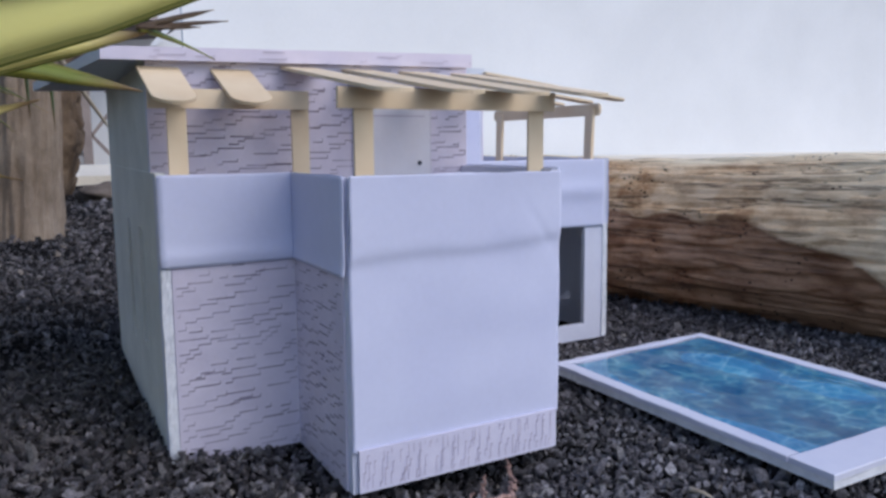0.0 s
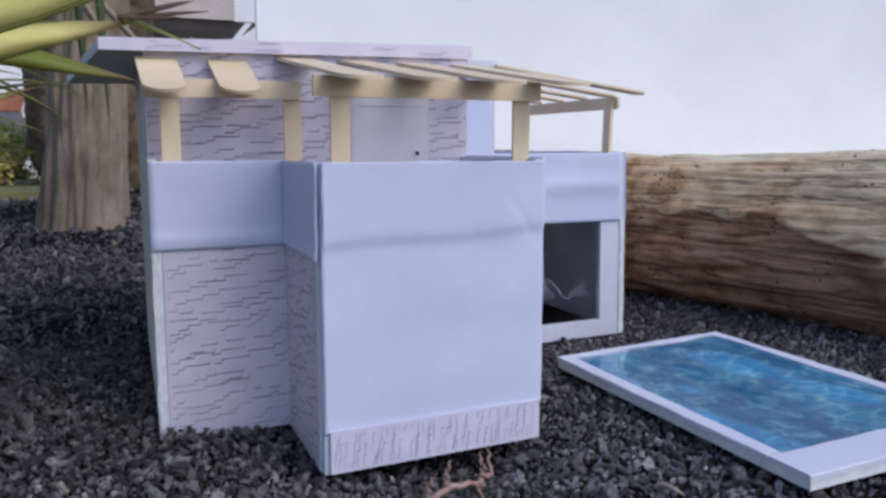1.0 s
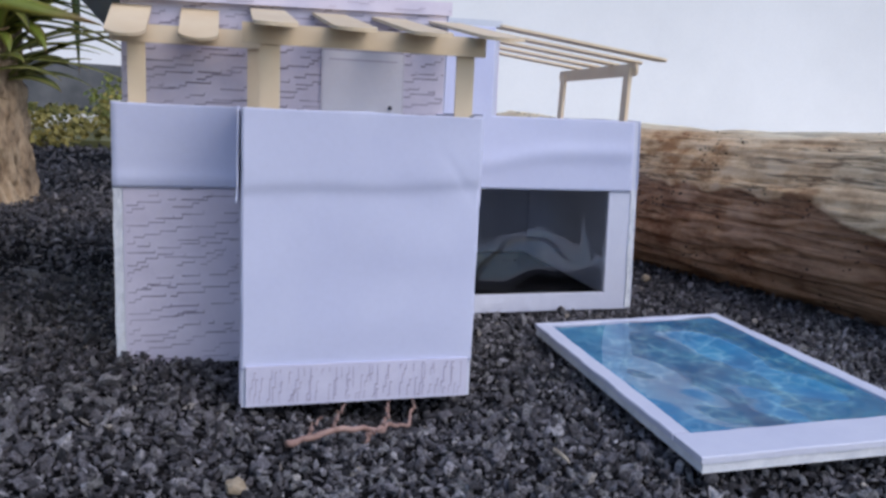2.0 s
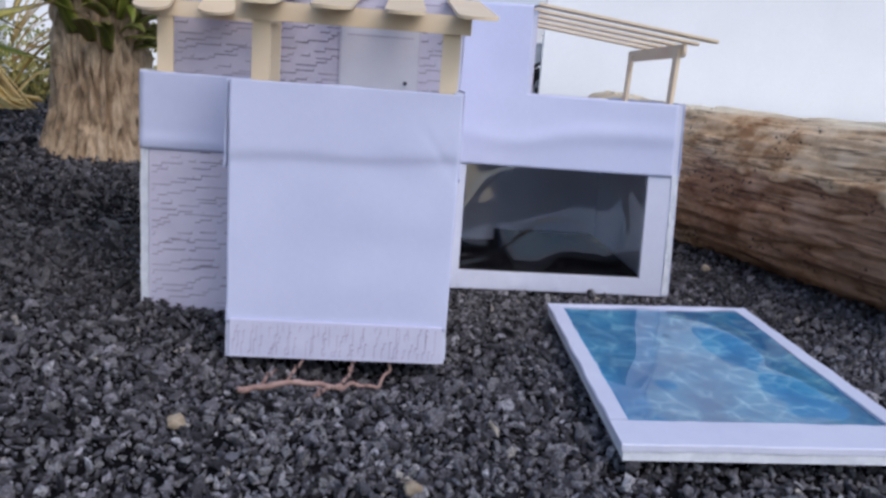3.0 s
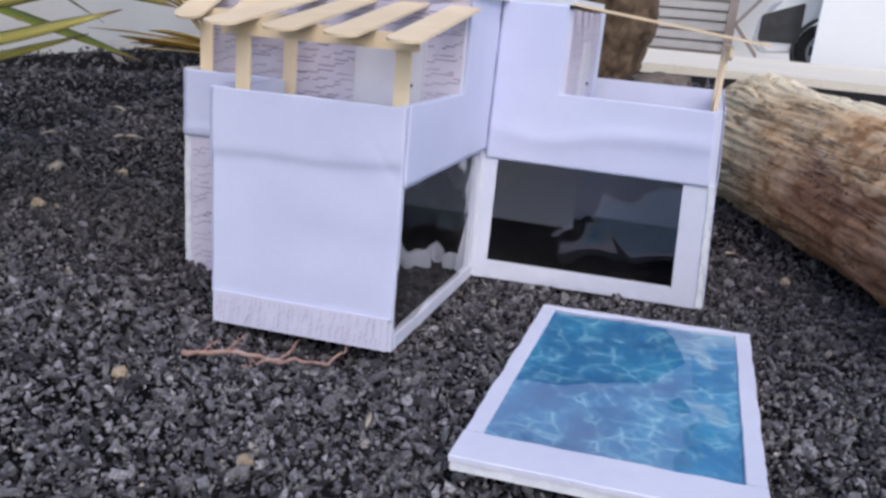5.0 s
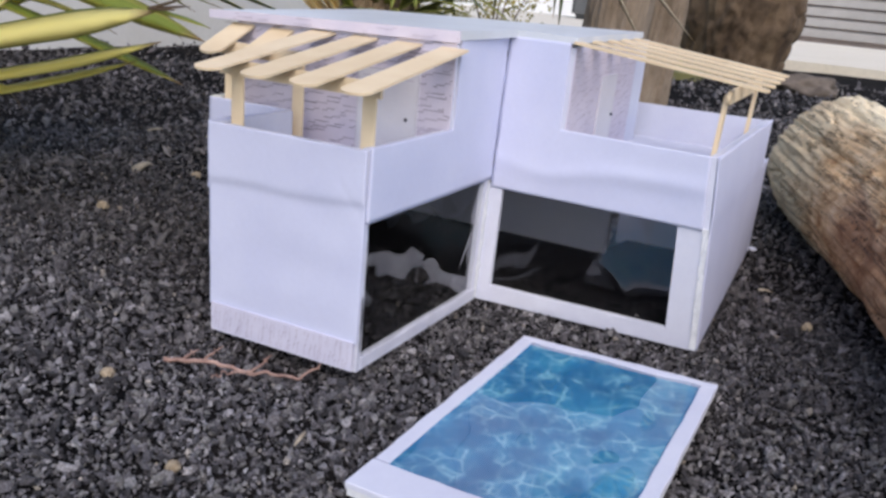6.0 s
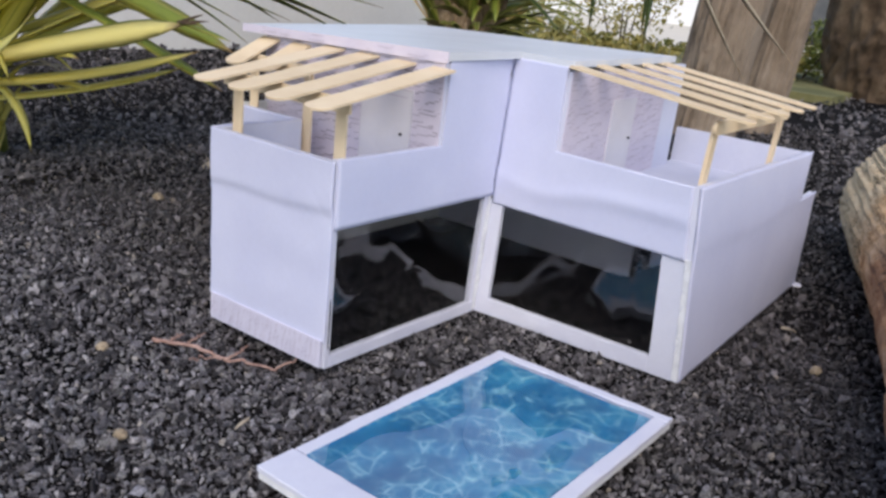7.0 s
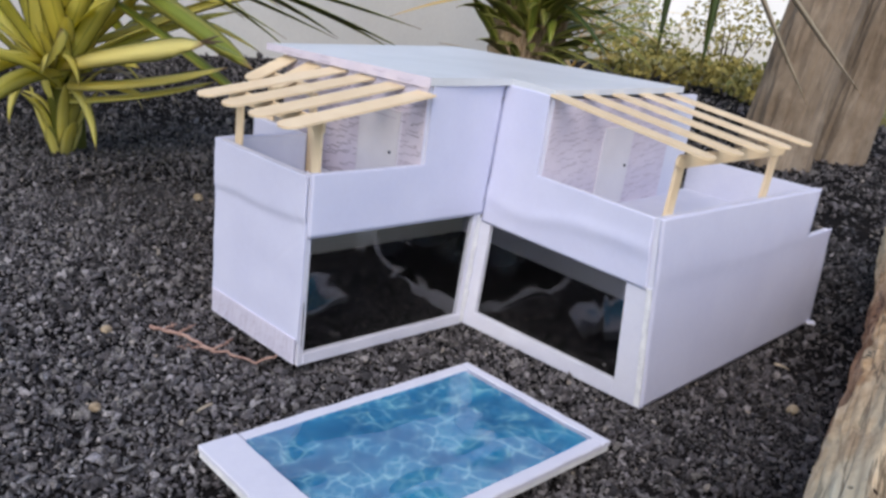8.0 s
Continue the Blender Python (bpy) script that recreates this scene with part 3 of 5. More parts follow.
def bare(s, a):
    """How far the brown covers the log: 0 above a ragged line along the flank, 1 below it."""
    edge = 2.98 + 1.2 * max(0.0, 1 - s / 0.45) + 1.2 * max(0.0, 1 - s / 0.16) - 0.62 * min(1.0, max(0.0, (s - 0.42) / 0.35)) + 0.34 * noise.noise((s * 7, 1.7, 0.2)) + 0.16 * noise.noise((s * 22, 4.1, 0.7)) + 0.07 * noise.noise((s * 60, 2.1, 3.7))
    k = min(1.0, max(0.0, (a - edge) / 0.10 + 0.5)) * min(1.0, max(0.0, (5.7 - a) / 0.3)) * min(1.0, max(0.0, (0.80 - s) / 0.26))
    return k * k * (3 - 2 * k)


def log_reach(s, a):
    r = 0.110 - 0.007 * s
    c, q = math.cos(a), math.sin(a)
    r *= 1 + 0.09 * noise.noise((c * 1.3, q * 1.3, s * 2.4)) + 0.04 * noise.noise((c * 5, q * 5, s * 6))
    r += 0.0030 * noise.noise((c * 9, q * 9, s * 9)) * (0.4 + bare(s, a)) + 0.0015 * noise.noise((c * 24, q * 24, s * 16))
    r += 0.0035 * noise.noise((c * 16, q * 16, s * 9)) + 0.0015 * noise.noise((c * 40, q * 40, s * 26))
    r *= 1 + 0.13 * min(1.0, max(0.0, (s - 0.84) / 0.08)) * max(0.0, q)
    crack = noise.noise((c * 6 + 5, q * 6, s * 2.2))
    r -= 0.011 * max(0.0, 1 - abs(crack) * 24)
    crack = noise.noise((c * 9 - 3, q * 9 + 2, s * 3.4))
    r -= 0.006 * max(0.0, 1 - abs(crack) * 34)
    r -= 0.006 * bare(s, a) * (1 + 0.5 * noise.noise((c * 7, q * 7, s * 12)))
    end = min(1.0, (1 - s) / 0.035, s / 0.04)
    return r * (0.78 + 0.22 * math.sqrt(max(0.0, 1 - (1 - end) ** 2)))


bm = bmesh.new()
RINGS, SIDES = 260, 240
wood = bm.verts.layers.float.new("brown_flank")
tanned = bm.verts.layers.float.new("tan_wood")
skin = tube(bm, log_axis, RINGS, SIDES, log_reach)
for j, row in enumerate(skin):
    for i, v in enumerate(row):
        s, a = j / RINGS, 2 * math.pi * i / SIDES
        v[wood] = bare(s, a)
        side = min(1.0, max(0.0, (a - 1.75 + 0.3 * noise.noise((s * 9, 3, 1))) / 0.35))
        if s > 0.9:
            v.co.y += 0.022 * noise.noise((math.cos(a) * 2, math.sin(a) * 2, 4.0)) * (s - 0.9) * 10
        v[tanned] = min(1.0, max(0.0, (s - 0.24 + 0.15 * noise.noise((s * 11, a * 2, 6))) / 0.25)) * side * min(1.0, max(0.25, (0.95 - s) / 0.2))
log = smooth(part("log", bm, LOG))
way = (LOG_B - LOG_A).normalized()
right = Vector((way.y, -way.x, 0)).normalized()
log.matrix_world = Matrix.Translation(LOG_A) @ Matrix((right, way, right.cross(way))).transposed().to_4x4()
tagged(log, "long weathered tan tree log with brown flank", "log")


# ---- trunks ----
def trunk_mesh(cx, cy, r0, r1, height, seed, flare=0.35, lean=(0, 0), folds=0.0):
    bm = bmesh.new()

    def axis(s):
        z = -0.06 + s * (height + 0.06)
        return Vector((cx + lean[0] * s, cy + lean[1] * s, z)), Vector((1, 0, 0)), Vector((0, 1, 0))

    def reach(s, a):
        r = r0 + (r1 - r0) * s
        r *= 1 + flare * math.exp(-s * height / 0.09)
        c, q = math.cos(a), math.sin(a)
        r *= 1 + 0.10 * noise.noise((c * 2.2 + seed, q * 2.2, s * height * 2)) + 0.06 * noise.noise((c * 7 + seed, q * 7, s * height * 4)) + 0.035 * noise.noise((c * 17, q * 17 + seed, s * height * 5))
        if folds:
            f = abs(noise.noise((c * 5 + seed, q * 5, s * height * 3.2)))
            r -= folds * max(0.0, 0.30 - f) / 0.30
        return r
    tube(bm, axis, 90, 128, reach)
    return bm


PX0, PY0 = -0.266, 1.40
palm = root_at("yucca_tree", PX0, PY0)


def fibre_trunk(cx, cy):
    """Ridged trunk whose skirt of old fibres flares and ends unevenly above the ground."""
    bm = bmesh.new()

    def axis(s):
        return Vector((cx - 0.05 * s * s, cy + 0.05 * s, 0.85 * s)), Vector((1, 0, 0)), Vector((0, 1, 0))

    def reach(s, a):
        z = 0.85 * s
        c, q = math.cos(a), math.sin(a)
        r = 0.089 - 0.04 * z + 0.030 * math.exp(-z / 0.055) * (1 + 0.5 * math.cos(a - 2.9))
        r += 0.012 * noise.noise((c * 2.2 + 4, q * 2.2, z * 3)) + 0.008 * noise.noise((c * 6 + 4, q * 6, z * 6))
        fold = abs(noise.noise((c * 8 + 2 * z, q * 8 + 3, z * 13)))
        r -= 0.015 * max(0.0, 0.22 - fold) / 0.22
        r += 0.006 * noise.noise((c * 14, q * 14, z * 30)) + 0.004 * noise.noise((c * 34, q * 34, z * 40))
        return r
    rows = tube(bm, axis, 220, 200, reach)
    for i in range(200):
        a = 2 * math.pi * i / 200
        lift = 0.010 + 0.016 * noise.noise((math.cos(a) * 9, math.sin(a) * 9, 2.0)) + 0.008 * noise.noise((math.cos(a) * 40, math.sin(a) * 40, 5.0))
        for j in range(12):
            v = rows[j][i]
            v.co.z = max(v.co.z, lift + 0.0006 * j)
    return bm


smooth(part("trunk", fibre_trunk(PX0, PY0), BARK_PALE, palm, "thick fibrous grey-brown trunk with frayed base"))
bm = bmesh.new()


def core_axis(s):
    return Vector((PX0, PY0, -0.05 + 0.11 * s)), Vector((1, 0, 0)), Vector((0, 1, 0))


tube(bm, core_axis, 6, 24, lambda s, a: 0.066)
part("root_core", bm, BARK_DARK, palm, "dark core under the fibres")
tagged(palm, "yucca with a thick fibrous trunk and long striped leaves", "yucca tree")

tree = root_at("garden_tree", 0.06, 2.13)
smooth(part("trunk", trunk_mesh(0.018, 2.13, 0.090, 0.080, 2.4, 9.0, 0.22, (0.20, 0.12), 0.010), BARK_GREY, tree, "leaning grey-brown trunk"))
smooth(part("trunk", trunk_mesh(0.052, 2.49, 0.084, 0.080, 2.3, 19.0, 0.2, (0.17, 0.12), 0.008), BARK_GREY, tree, "second leaning grey-brown trunk"))
tagged(tree, "two leaning grey-brown tree trunks rising from black gravel", "tree")


def root_mass():
    """Rounded, knotted mass of old roots, drawn in towards the ground and deeply pitted."""
    bm = bmesh.new()

    def axis(s):
        return Vector((0.07 + 0.03 * s, 4.40, -0.05 + 1.45 * s)), Vector((1, 0, 0)), Vector((0, 1, 0))

    def reach(s, a):
        z = 1.45 * s
        c, q = math.cos(a), math.sin(a)
        r = 0.30 * min(1.0, 0.74 + 0.9 * z) * math.sqrt(max(0.05, 1 - max(0.0, (s - 0.7) / 0.34) ** 2))
        r *= 1 + 0.10 * noise.noise((c * 1.8 + 15, q * 1.8, z * 3)) + 0.07 * noise.noise((c * 4 + 5, q * 4, z * 7)) + 0.035 * noise.noise((c * 10, q * 10, z * 18))
        pit = abs(noise.noise((c * 6 + 3, q * 6, z * 9)))
        return r - 0.022 * max(0.0, 0.2 - pit) / 0.2
    tube(bm, axis, 110, 120, reach)
    return bm


mass = tagged(smooth(part("root_stump", root_mass(), BARK_DARK)), "dark brown knotted old tree stump behind the log", "stump")


# ---- strap leaved plants ----
def leaf_bm(base, az, elev, length, width, droop, twist=0.0, fold=0.25, taper=0.55):
    """One blade: ring of four points, bending down along its way."""
    bm = bmesh.new()
    uv = bm.loops.layers.uv.new("UVMap")
    steps = 14
    p = Vector(base)
    rings, vs = [], []
    for j in range(steps + 1):
        s = j / steps
        e = elev - droop * s ** 1.4
        d = Vector((math.cos(az) * math.cos(e), math.sin(az) * math.cos(e), math.sin(e)))
        side = Vector((-math.sin(az), math.cos(az), 0))
        up = d.cross(side) * -1
        side, up = side * math.cos(twist) + up * math.sin(twist), up * math.cos(twist) - side * math.sin(twist)
        w = width / 2 * max(0.012, min(1.0, 0.6 + 1.6 * s) * (1 - max(0.0, (s - taper) / (1 - taper)) ** 1.8))
        t = max(0.0004, 0.0022 * (1 - s))
        pts = (p - side * w + up * w * fold, p + up * t, p + side * w + up * w * fold, p - up * t)
        rings.append([bm.verts.new(q) for q in pts])
        vs.append(s)
        p = p + d * (length / steps)
    us = (0.0, 0.5, 1.0, 0.5)
    for j in range(steps):
        for i in range(4):
            k = (i + 1) % 4
            f = bm.faces.new((rings[j][i], rings[j][k], rings[j + 1][k], rings[j + 1][i]))
            for lp, (u, v) in zip(f.loops, ((us[i], vs[j]), (us[k], vs[j]), (us[k], vs[j + 1]), (us[i], vs[j + 1]))):
                lp[uv].uv = (u, v)
    bm.faces.new(rings[0])
    bm.faces.new(rings[-1][::-1])
    return bm


def leaf_to(base, tip, width, sag, parent, mat, twist=0.0, fold=0.25, taper=0.55):
    """A blade that ends near tip; sag is its bend in radians."""
    base, tip = Vector(base), Vector(tip)
    d = tip - base
    flat = math.hypot(d.x, d.y)
    az = math.atan2(d.y, d.x)
    elev = math.atan2(d.z, flat) + sag * 0.42
    return smooth(part("leaf", leaf_bm(base, az, elev, d.length * (1 + 0.035 * sag * sag), width, sag, twist, fold, taper), mat, parent))


agave = root_at("variegated_yucca", -0.49, 0.50)
smooth(part("stem", trunk_mesh(-0.49, 0.50, 0.013, 0.017, 0.15, 2.0, 0.1), LEAF_WIDE, agave, "short yellow stem wrapped in leaf sheaths"))
AC = Vector((-0.49, 0.50, 0.135))
BLADES = (
    ((-0.16, 0.86, 0.34), 0.032, 0.40, 0.1), ((-0.27, 0.72, 0.44), 0.034, 0.25, 0.2),
    ((-0.45, 0.62, 0.56), 0.036, 0.20, 0.2), ((-0.52, 0.55, 0.60), 0.040, 0.15, 0.1), ((-0.60, 0.62, 0.52), 0.040, 0.25, 0.0),
    ((-0.72, 0.70, 0.42), 0.040, 0.6, 0.0), ((-0.88, 0.50, 0.34), 0.040, 0.8, 0.0), ((-0.80, 0.28, 0.40), 0.040, 0.7, 0.0),
    ((-0.62, 0.10, 0.38), 0.040, 0.7, 0.0), ((-0.40, 0.02, 0.42), 0.040, 0.6, 0.0), ((-0.20, 0.16, 0.44), 0.040, 0.5, 0.3),
    ((-0.10, 0.30, 0.46), 0.040, 0.4, 0.4), ((-0.36, 0.34, 0.58), 0.038, 0.2, 0.2), ((-0.55, 0.36, 0.58), 0.038, 0.2, 0.0),
    ((-0.62, 0.93, 0.30), 0.036, 0.8, 0.0),
    ((-0.38, 0.44, 0.40), 0.040, 0.2, 0.2), ((-0.42, 0.40, 0.38), 0.040, 0.3, 0.5), ((-0.32, 0.53, 0.40), 0.034, 0.15, 0.8),
    ((-0.30, 0.58, 0.38), 0.030, 0.15, 0.9), ((-0.25, 0.30, 0.205), 0.034, 0.5, 0.7), ((-0.26, 0.30, 0.15), 0.034, 0.7, 0.6), ((-0.30, 0.32, 0.105), 0.030, 0.8, 0.6),
)
for i, (tip, w, sag, tw) in enumerate(BLADES):
    off = Vector((0.018 * math.cos(i * 2.4), 0.018 * math.sin(i * 2.4), 0.025 - 0.012 * (i % 5)))
    leaf_to(AC + off, tip, w, sag, agave, LEAF, tw)
# long blades reaching towards the model house
for base, tip, w, sag, m, tw in (
    ((-0.485, 0.500, 0.155), (0.073, 0.457, 0.271), 0.033, 0.04, LEAF_EDGED, -1.05),
    ((-0.475, 0.495, 0.125), (0.018, 0.516, 0.240), 0.029, -0.12, LEAF_WIDE, -0.55),
    ((-0.480, 0.560, 0.280), (0.007, 0.557, 0.188), 0.016, 0.10, LEAF_OLIVE, -0.4),
    ((-0.475, 0.500, 0.100), (-0.030, 0.530, 0.214), 0.023, -0.10, LEAF_WIDE, -0.5),
    ((-0.470, 0.500, 0.110), (-0.200, 0.520, 0.150), 0.014, 0.5, LEAF_WIDE, -0.5),
    ((-0.480, 0.545, 0.330), (0.075, 0.517, 0.2415), 0.026, 0.10, LEAF_OLIVE, -0.9),
    ((-0.490, 0.480, 0.170), (0.112, 0.290, 0.294), 0.038, -0.24, LEAF_EDGED, -0.9),
):
    leaf_to(base, tip, w, sag, agave, m, tw, 0.05, 0.78)
# split dry tip of the lowest long blade
leaf_to((0.066, 0.457, 0.2735), (0.112, 0.483, 0.2605), 0.0085, 0.2, agave, LEAF_OLIVE, -0.4, 0.1, 0.5)
for tip, w in (((0.106, 0.455, 0.2855), 0.0040), ((0.114, 0.456, 0.2800), 0.0030), ((0.098, 0.455, 0.2755), 0.0035)):
    leaf_to((0.064, 0.456, 0.2735), tip, w, 0.03, agave, LEAF_BROWN, -1.0, 0.05, 0.6)
rnd = random.Random(12)
for i in range(24):
    a = i * 2.4
    smooth(part("leaf_base", leaf_bm((-0.49 + 0.012 * math.cos(a), 0.50 + 0.012 * math.sin(a), 0.004 + 0.024 * (i % 6)), a, 1.25, rnd.uniform(0.06, 0.15), rnd.uniform(0.014, 0.027), rnd.uniform(-0.1, 1.5), 0.0, 0.5), LEAF_WIDE, agave, "short yellow sheath at the stem"))
UC = Vector((-0.60, 0.57, 0.36))
for tip, w, sag in (((-0.356, 0.961, 0.224), 0.026, 0.5), ((-0.163, 0.717, 0.247), 0.024, 0.25), ((-0.159, 0.809, 0.251), 0.024, 0.2), ((-0.10, 0.92, 0.235), 0.026, 0.3), ((-0.22, 1.00, 0.215), 0.024, 0.4), ((-0.21, 0.78, 0.20), 0.022, 0.5), ((-0.04, 0.88, 0.285), 0.022, 0.15)):
    leaf_to(UC, tip, w, sag, agave, LEAF_OLIVE, 0.5)
smooth(part("stem", trunk_mesh(-0.56, 0.54, 0.024, 0.020, 0.36, 6.0, 0.3), LEAF_WIDE, agave, "taller stem wrapped in leaf sheaths"))
rnd = random.Random(44)
for i in range(40):
    a = i * 2.4
    base = (-0.56 + 0.02 * math.cos(a), 0.54 + 0.02 * math.sin(a), rnd.uniform(0.20, 0.37))
    if math.cos(a - 0.0) > 0.75:
        a += 1.2
    smooth(part("leaf", leaf_bm(base, a, rnd.uniform(0.15, 1.25), rnd.uniform(0.28, 0.48), rnd.uniform(0.022, 0.034), rnd.uniform(0.3, 1.1), rnd.uniform(-0.5, 0.5), 0.15), LEAF if i % 4 else LEAF_OLIVE, agave))
for i in range(30):
    a = rnd.uniform(-0.35, 1.4)
    base = (-0.54 + rnd.uniform(-0.03, 0.03), 0.53 + rnd.uniform(-0.03, 0.03), rnd.uniform(0.14, 0.34))
    smooth(part("leaf", leaf_bm(base, a, rnd.uniform(0.35, 1.2), rnd.uniform(0.24, 0.42), rnd.uniform(0.020, 0.032), rnd.uniform(0.0, 0.8), rnd.uniform(-0.7, 0.3), 0.12), (LEAF, LEAF_WIDE, LEAF, LEAF_WIDE)[i % 4], agave))
for i in range(9):
    a = rnd.uniform(-1.2, 1.6)
    smooth(part("drooping_leaf", leaf_bm((-0.49, 0.50, rnd.uniform(0.09, 0.15)), a, rnd.uniform(0.2, 0.8), rnd.uniform(0.12, 0.24), rnd.uniform(0.010, 0.020), rnd.uniform(1.2, 2.4), 0.0, 0.2), LEAF_PALE if i % 3 == 0 else LEAF_WIDE, agave, "thin drooping leaf"))
tagged(agave, "yellow and green striped yucca growing in black gravel", "yucca")

rnd = random.Random(5)
# Unseen high crown, added to shade the gravel behind the house.
for i in range(72):
    a = i * 2.4
    b = (PX0 - 0.05 + 0.05 * math.cos(a), PY0 + 0.05 + 0.05 * math.sin(a), rnd.uniform(0.72, 0.90))
    smooth(part("leaf", leaf_bm(b, a, rnd.uniform(0.0, 1.35), rnd.uniform(0.45, 0.75), rnd.uniform(0.034, 0.050), rnd.uniform(0.2, 0.9)), LEAF_GREEN if i % 3 else LEAF, palm))
for i in range(46):
    a = rnd.uniform(-0.9, 1.9)
    b = (PX0 + 0.07 * math.cos(a), PY0 + 0.07 * math.sin(a), rnd.uniform(0.24, 0.44))
    smooth(part("side_leaf", leaf_bm(b, a + rnd.uniform(-0.3, 0.3), rnd.uniform(0.0, 1.2), rnd.uniform(0.16, 0.32), rnd.uniform(0.018, 0.028), rnd.uniform(0.2, 1.2)), LEAF_OLIVE if i % 2 else LEAF_SPROUT, palm, "olive green side leaf"))
for i in range(64):
    a = -2.1 + 3.0 * (i / 63) + rnd.uniform(-0.2, 0.2)
    z = rnd.uniform(0.205, 0.38)
    b = (PX0 + 0.066 * math.cos(a), PY0 + 0.066 * math.sin(a), z)
    smooth(part("sprout_leaf", leaf_bm(b, a + rnd.uniform(-0.7, 0.7), rnd.uniform(0.2, 1.3), rnd.uniform(0.06, 0.15), rnd.uniform(0.016, 0.030), rnd.uniform(0.4, 1.8), rnd.uniform(-0.5, 0.5)), LEAF_SPROUT if i % 3 else LEAF_OLIVE, palm, "small olive green sprout leaf"))
for tip, w, sag, m in (((-0.44, 1.03, 0.31), 0.014, 0.1, LEAF_GREEN), ((-0.33, 1.06, 0.275), 0.022, 0.3, LEAF_DRY), ((0.10, 1.32, 0.29), 0.016, 0.3, LEAF_GREEN), ((0.06, 1.25, 0.25), 0.016, 0.6, LEAF_GREEN)):
    leaf_to((PX0, PY0, 0.36), tip, w, sag, palm, m)

# ---- model house ----
FL, FR = (0.1685, 0.4205), (0.3235, 0.4255)
IC, WR = (0.334, 0.6465), (0.566, 0.660)
WB, SB = (0.567, 0.973), (0.567, 1.070)
LF, LJ = (0.080, 0.519), (0.1715, 0.523)
LB = (0.096, 0.885)
T0, T1 = (0.083, 0.556), (0.3283, 0.556)
PN, PB_ = (0.405, 0.652), (0.409, 0.884)
TOP, PAR, DECK = 0.272, 0.193, 0.150
TH = 0.006

house = root_at("model_house", *HOUSE_AT)
tagged(house, "white foam-board model of a two-storey house with stick pergolas", "model house")


def crease(level, depth, seed, wob=0.004):
    """Glued paper that stands out above a crease and falls back below it."""
    def f(u, z):
        zz = z - level - wob * noise.noise((u * 14, seed, 0.3)) - 0.05 * (u - 0.08) * 0.6
        k = 1 / (1 + math.exp(-zz / 0.0019))
        ripple = 0.0007 * noise.noise((u * 22, z * 30, seed))
        pucker = 0.0012 * noise.noise((u * 30, seed + 2, z * 9)) * math.exp(-(zz / 0.012) ** 2)
        dents = 0.0
        for u0, z0, slope in ((0.128, 0.112, 0.9), (0.142, 0.150, -1.3)):
            across = (z - z0 - slope * (u - u0)) / math.hypot(1, slope)
            dents += 0.00035 * math.exp(-(across / 0.0030) ** 2 - ((u - u0) / 0.016) ** 2)
        return 0.0016 + depth * k + ripple + pucker - dents
    return f


# bay
bm = bmesh.new()
board(bm, FL, FR, 0.0, PAR - 0.0018, TH)
wall = part("bay_front_wall", bm, BOARD, house)
bm = bmesh.new()
sheet(bm, FL, FR, 0.026, PAR - 0.0008, 70, 120, crease(0.143, 0.0021, 1.0))
smooth(part("paper_cover", bm, PAPER, wall, "white glued paper with a creased fold"))
bm = bmesh.new()
board(bm, FL, FR, 0.001, 0.028, 0.0014, 0.0032, 0.003, 0.152)
strip = part("skirting_strip", bm, STRIP, wall, "pale strip printed with stone pattern")
bm = bmesh.new()
stone_print(bm, FL, FR, 0.002, 0.027, 0.0036, 11, 0.0041, True, 0.88, 0.004, 0.151)
tagged(part("stone_print", bm, INK_SOFT, strip), kind="stuff")

bm = bmesh.new()
board(bm, LJ, FL, 0.0, PAR - 0.0018, TH, 0.0, 0.0, 0.097)
wall = part("bay_side_wall", bm, BOARD, house)
bm = bmesh.new()
board(bm, LJ, FL, 0.0, 0.142, 0.0012, 0.0014, 0.0015, 0.096)
cover = part("printed_cover", bm, PRINT, wall, "paper printed with stone pattern")
bm = bmesh.new()
stone_print(bm, LJ, FL, 0.001, 0.141, 0.0018, 12, 0.0074, False, 0.92, 0.002, 0.095)
tagged(part("stone_print", bm, INK, cover), kind="stuff")
bm = bmesh.new()
sheet(bm, LJ, FL, 0.133, PAR - 0.0008, 16, 24, lambda u, z: 0.0030 + 0.0014 * max(0, (0.142 - z) / 0.014) + 0.0005 * noise.noise((u * 30, z * 30, 5)))
smooth(part("paper_band", bm, PAPER, wall))

# left block
bm = bmesh.new()
board(bm, LF, LJ, 0.0, PAR - 0.0018, TH, 0.0, 0.0, 0.091)
wall = part("left_front_wall", bm, BOARD, house)
bm = bmesh.new()
board(bm, LF, LJ, 0.0, 0.142, 0.0012, 0.0014, 0.0068, 0.0905)
cover = part("printed_cover", bm, PRINT, wall, "paper printed with stone pattern")
bm = bmesh.new()
stone_print(bm, LF, LJ, 0.001, 0.141, 0.0018, 21, 0.0074, False, 0.92, 0.008, 0.090)
tagged(part("stone_print", bm, INK, cover), kind="stuff")
bm = bmesh.new()
sheet(bm, LF, LJ, 0.1325, PAR - 0.0008, 20, 28, lambda u, z: 0.0028 + 0.0012 * math.exp(-((z - 0.139) / 0.0055) ** 2) + 0.0006 * noise.noise((u * 25, z * 30, 2)))
smooth(part("paper_band", bm, PAPER, wall))
bm = bmesh.new()
sheet(bm, LF, LJ, 0.002, 0.142, 4, 60, lambda u, z: 0.0012 + 0.0012 * abs(noise.noise((u * 300, z * 120, 8))), 0.0012, 0.0, 0.0062)
part("cut_edge", bm, BOARD_EDGE, wall, "rough cut edge of foam board")

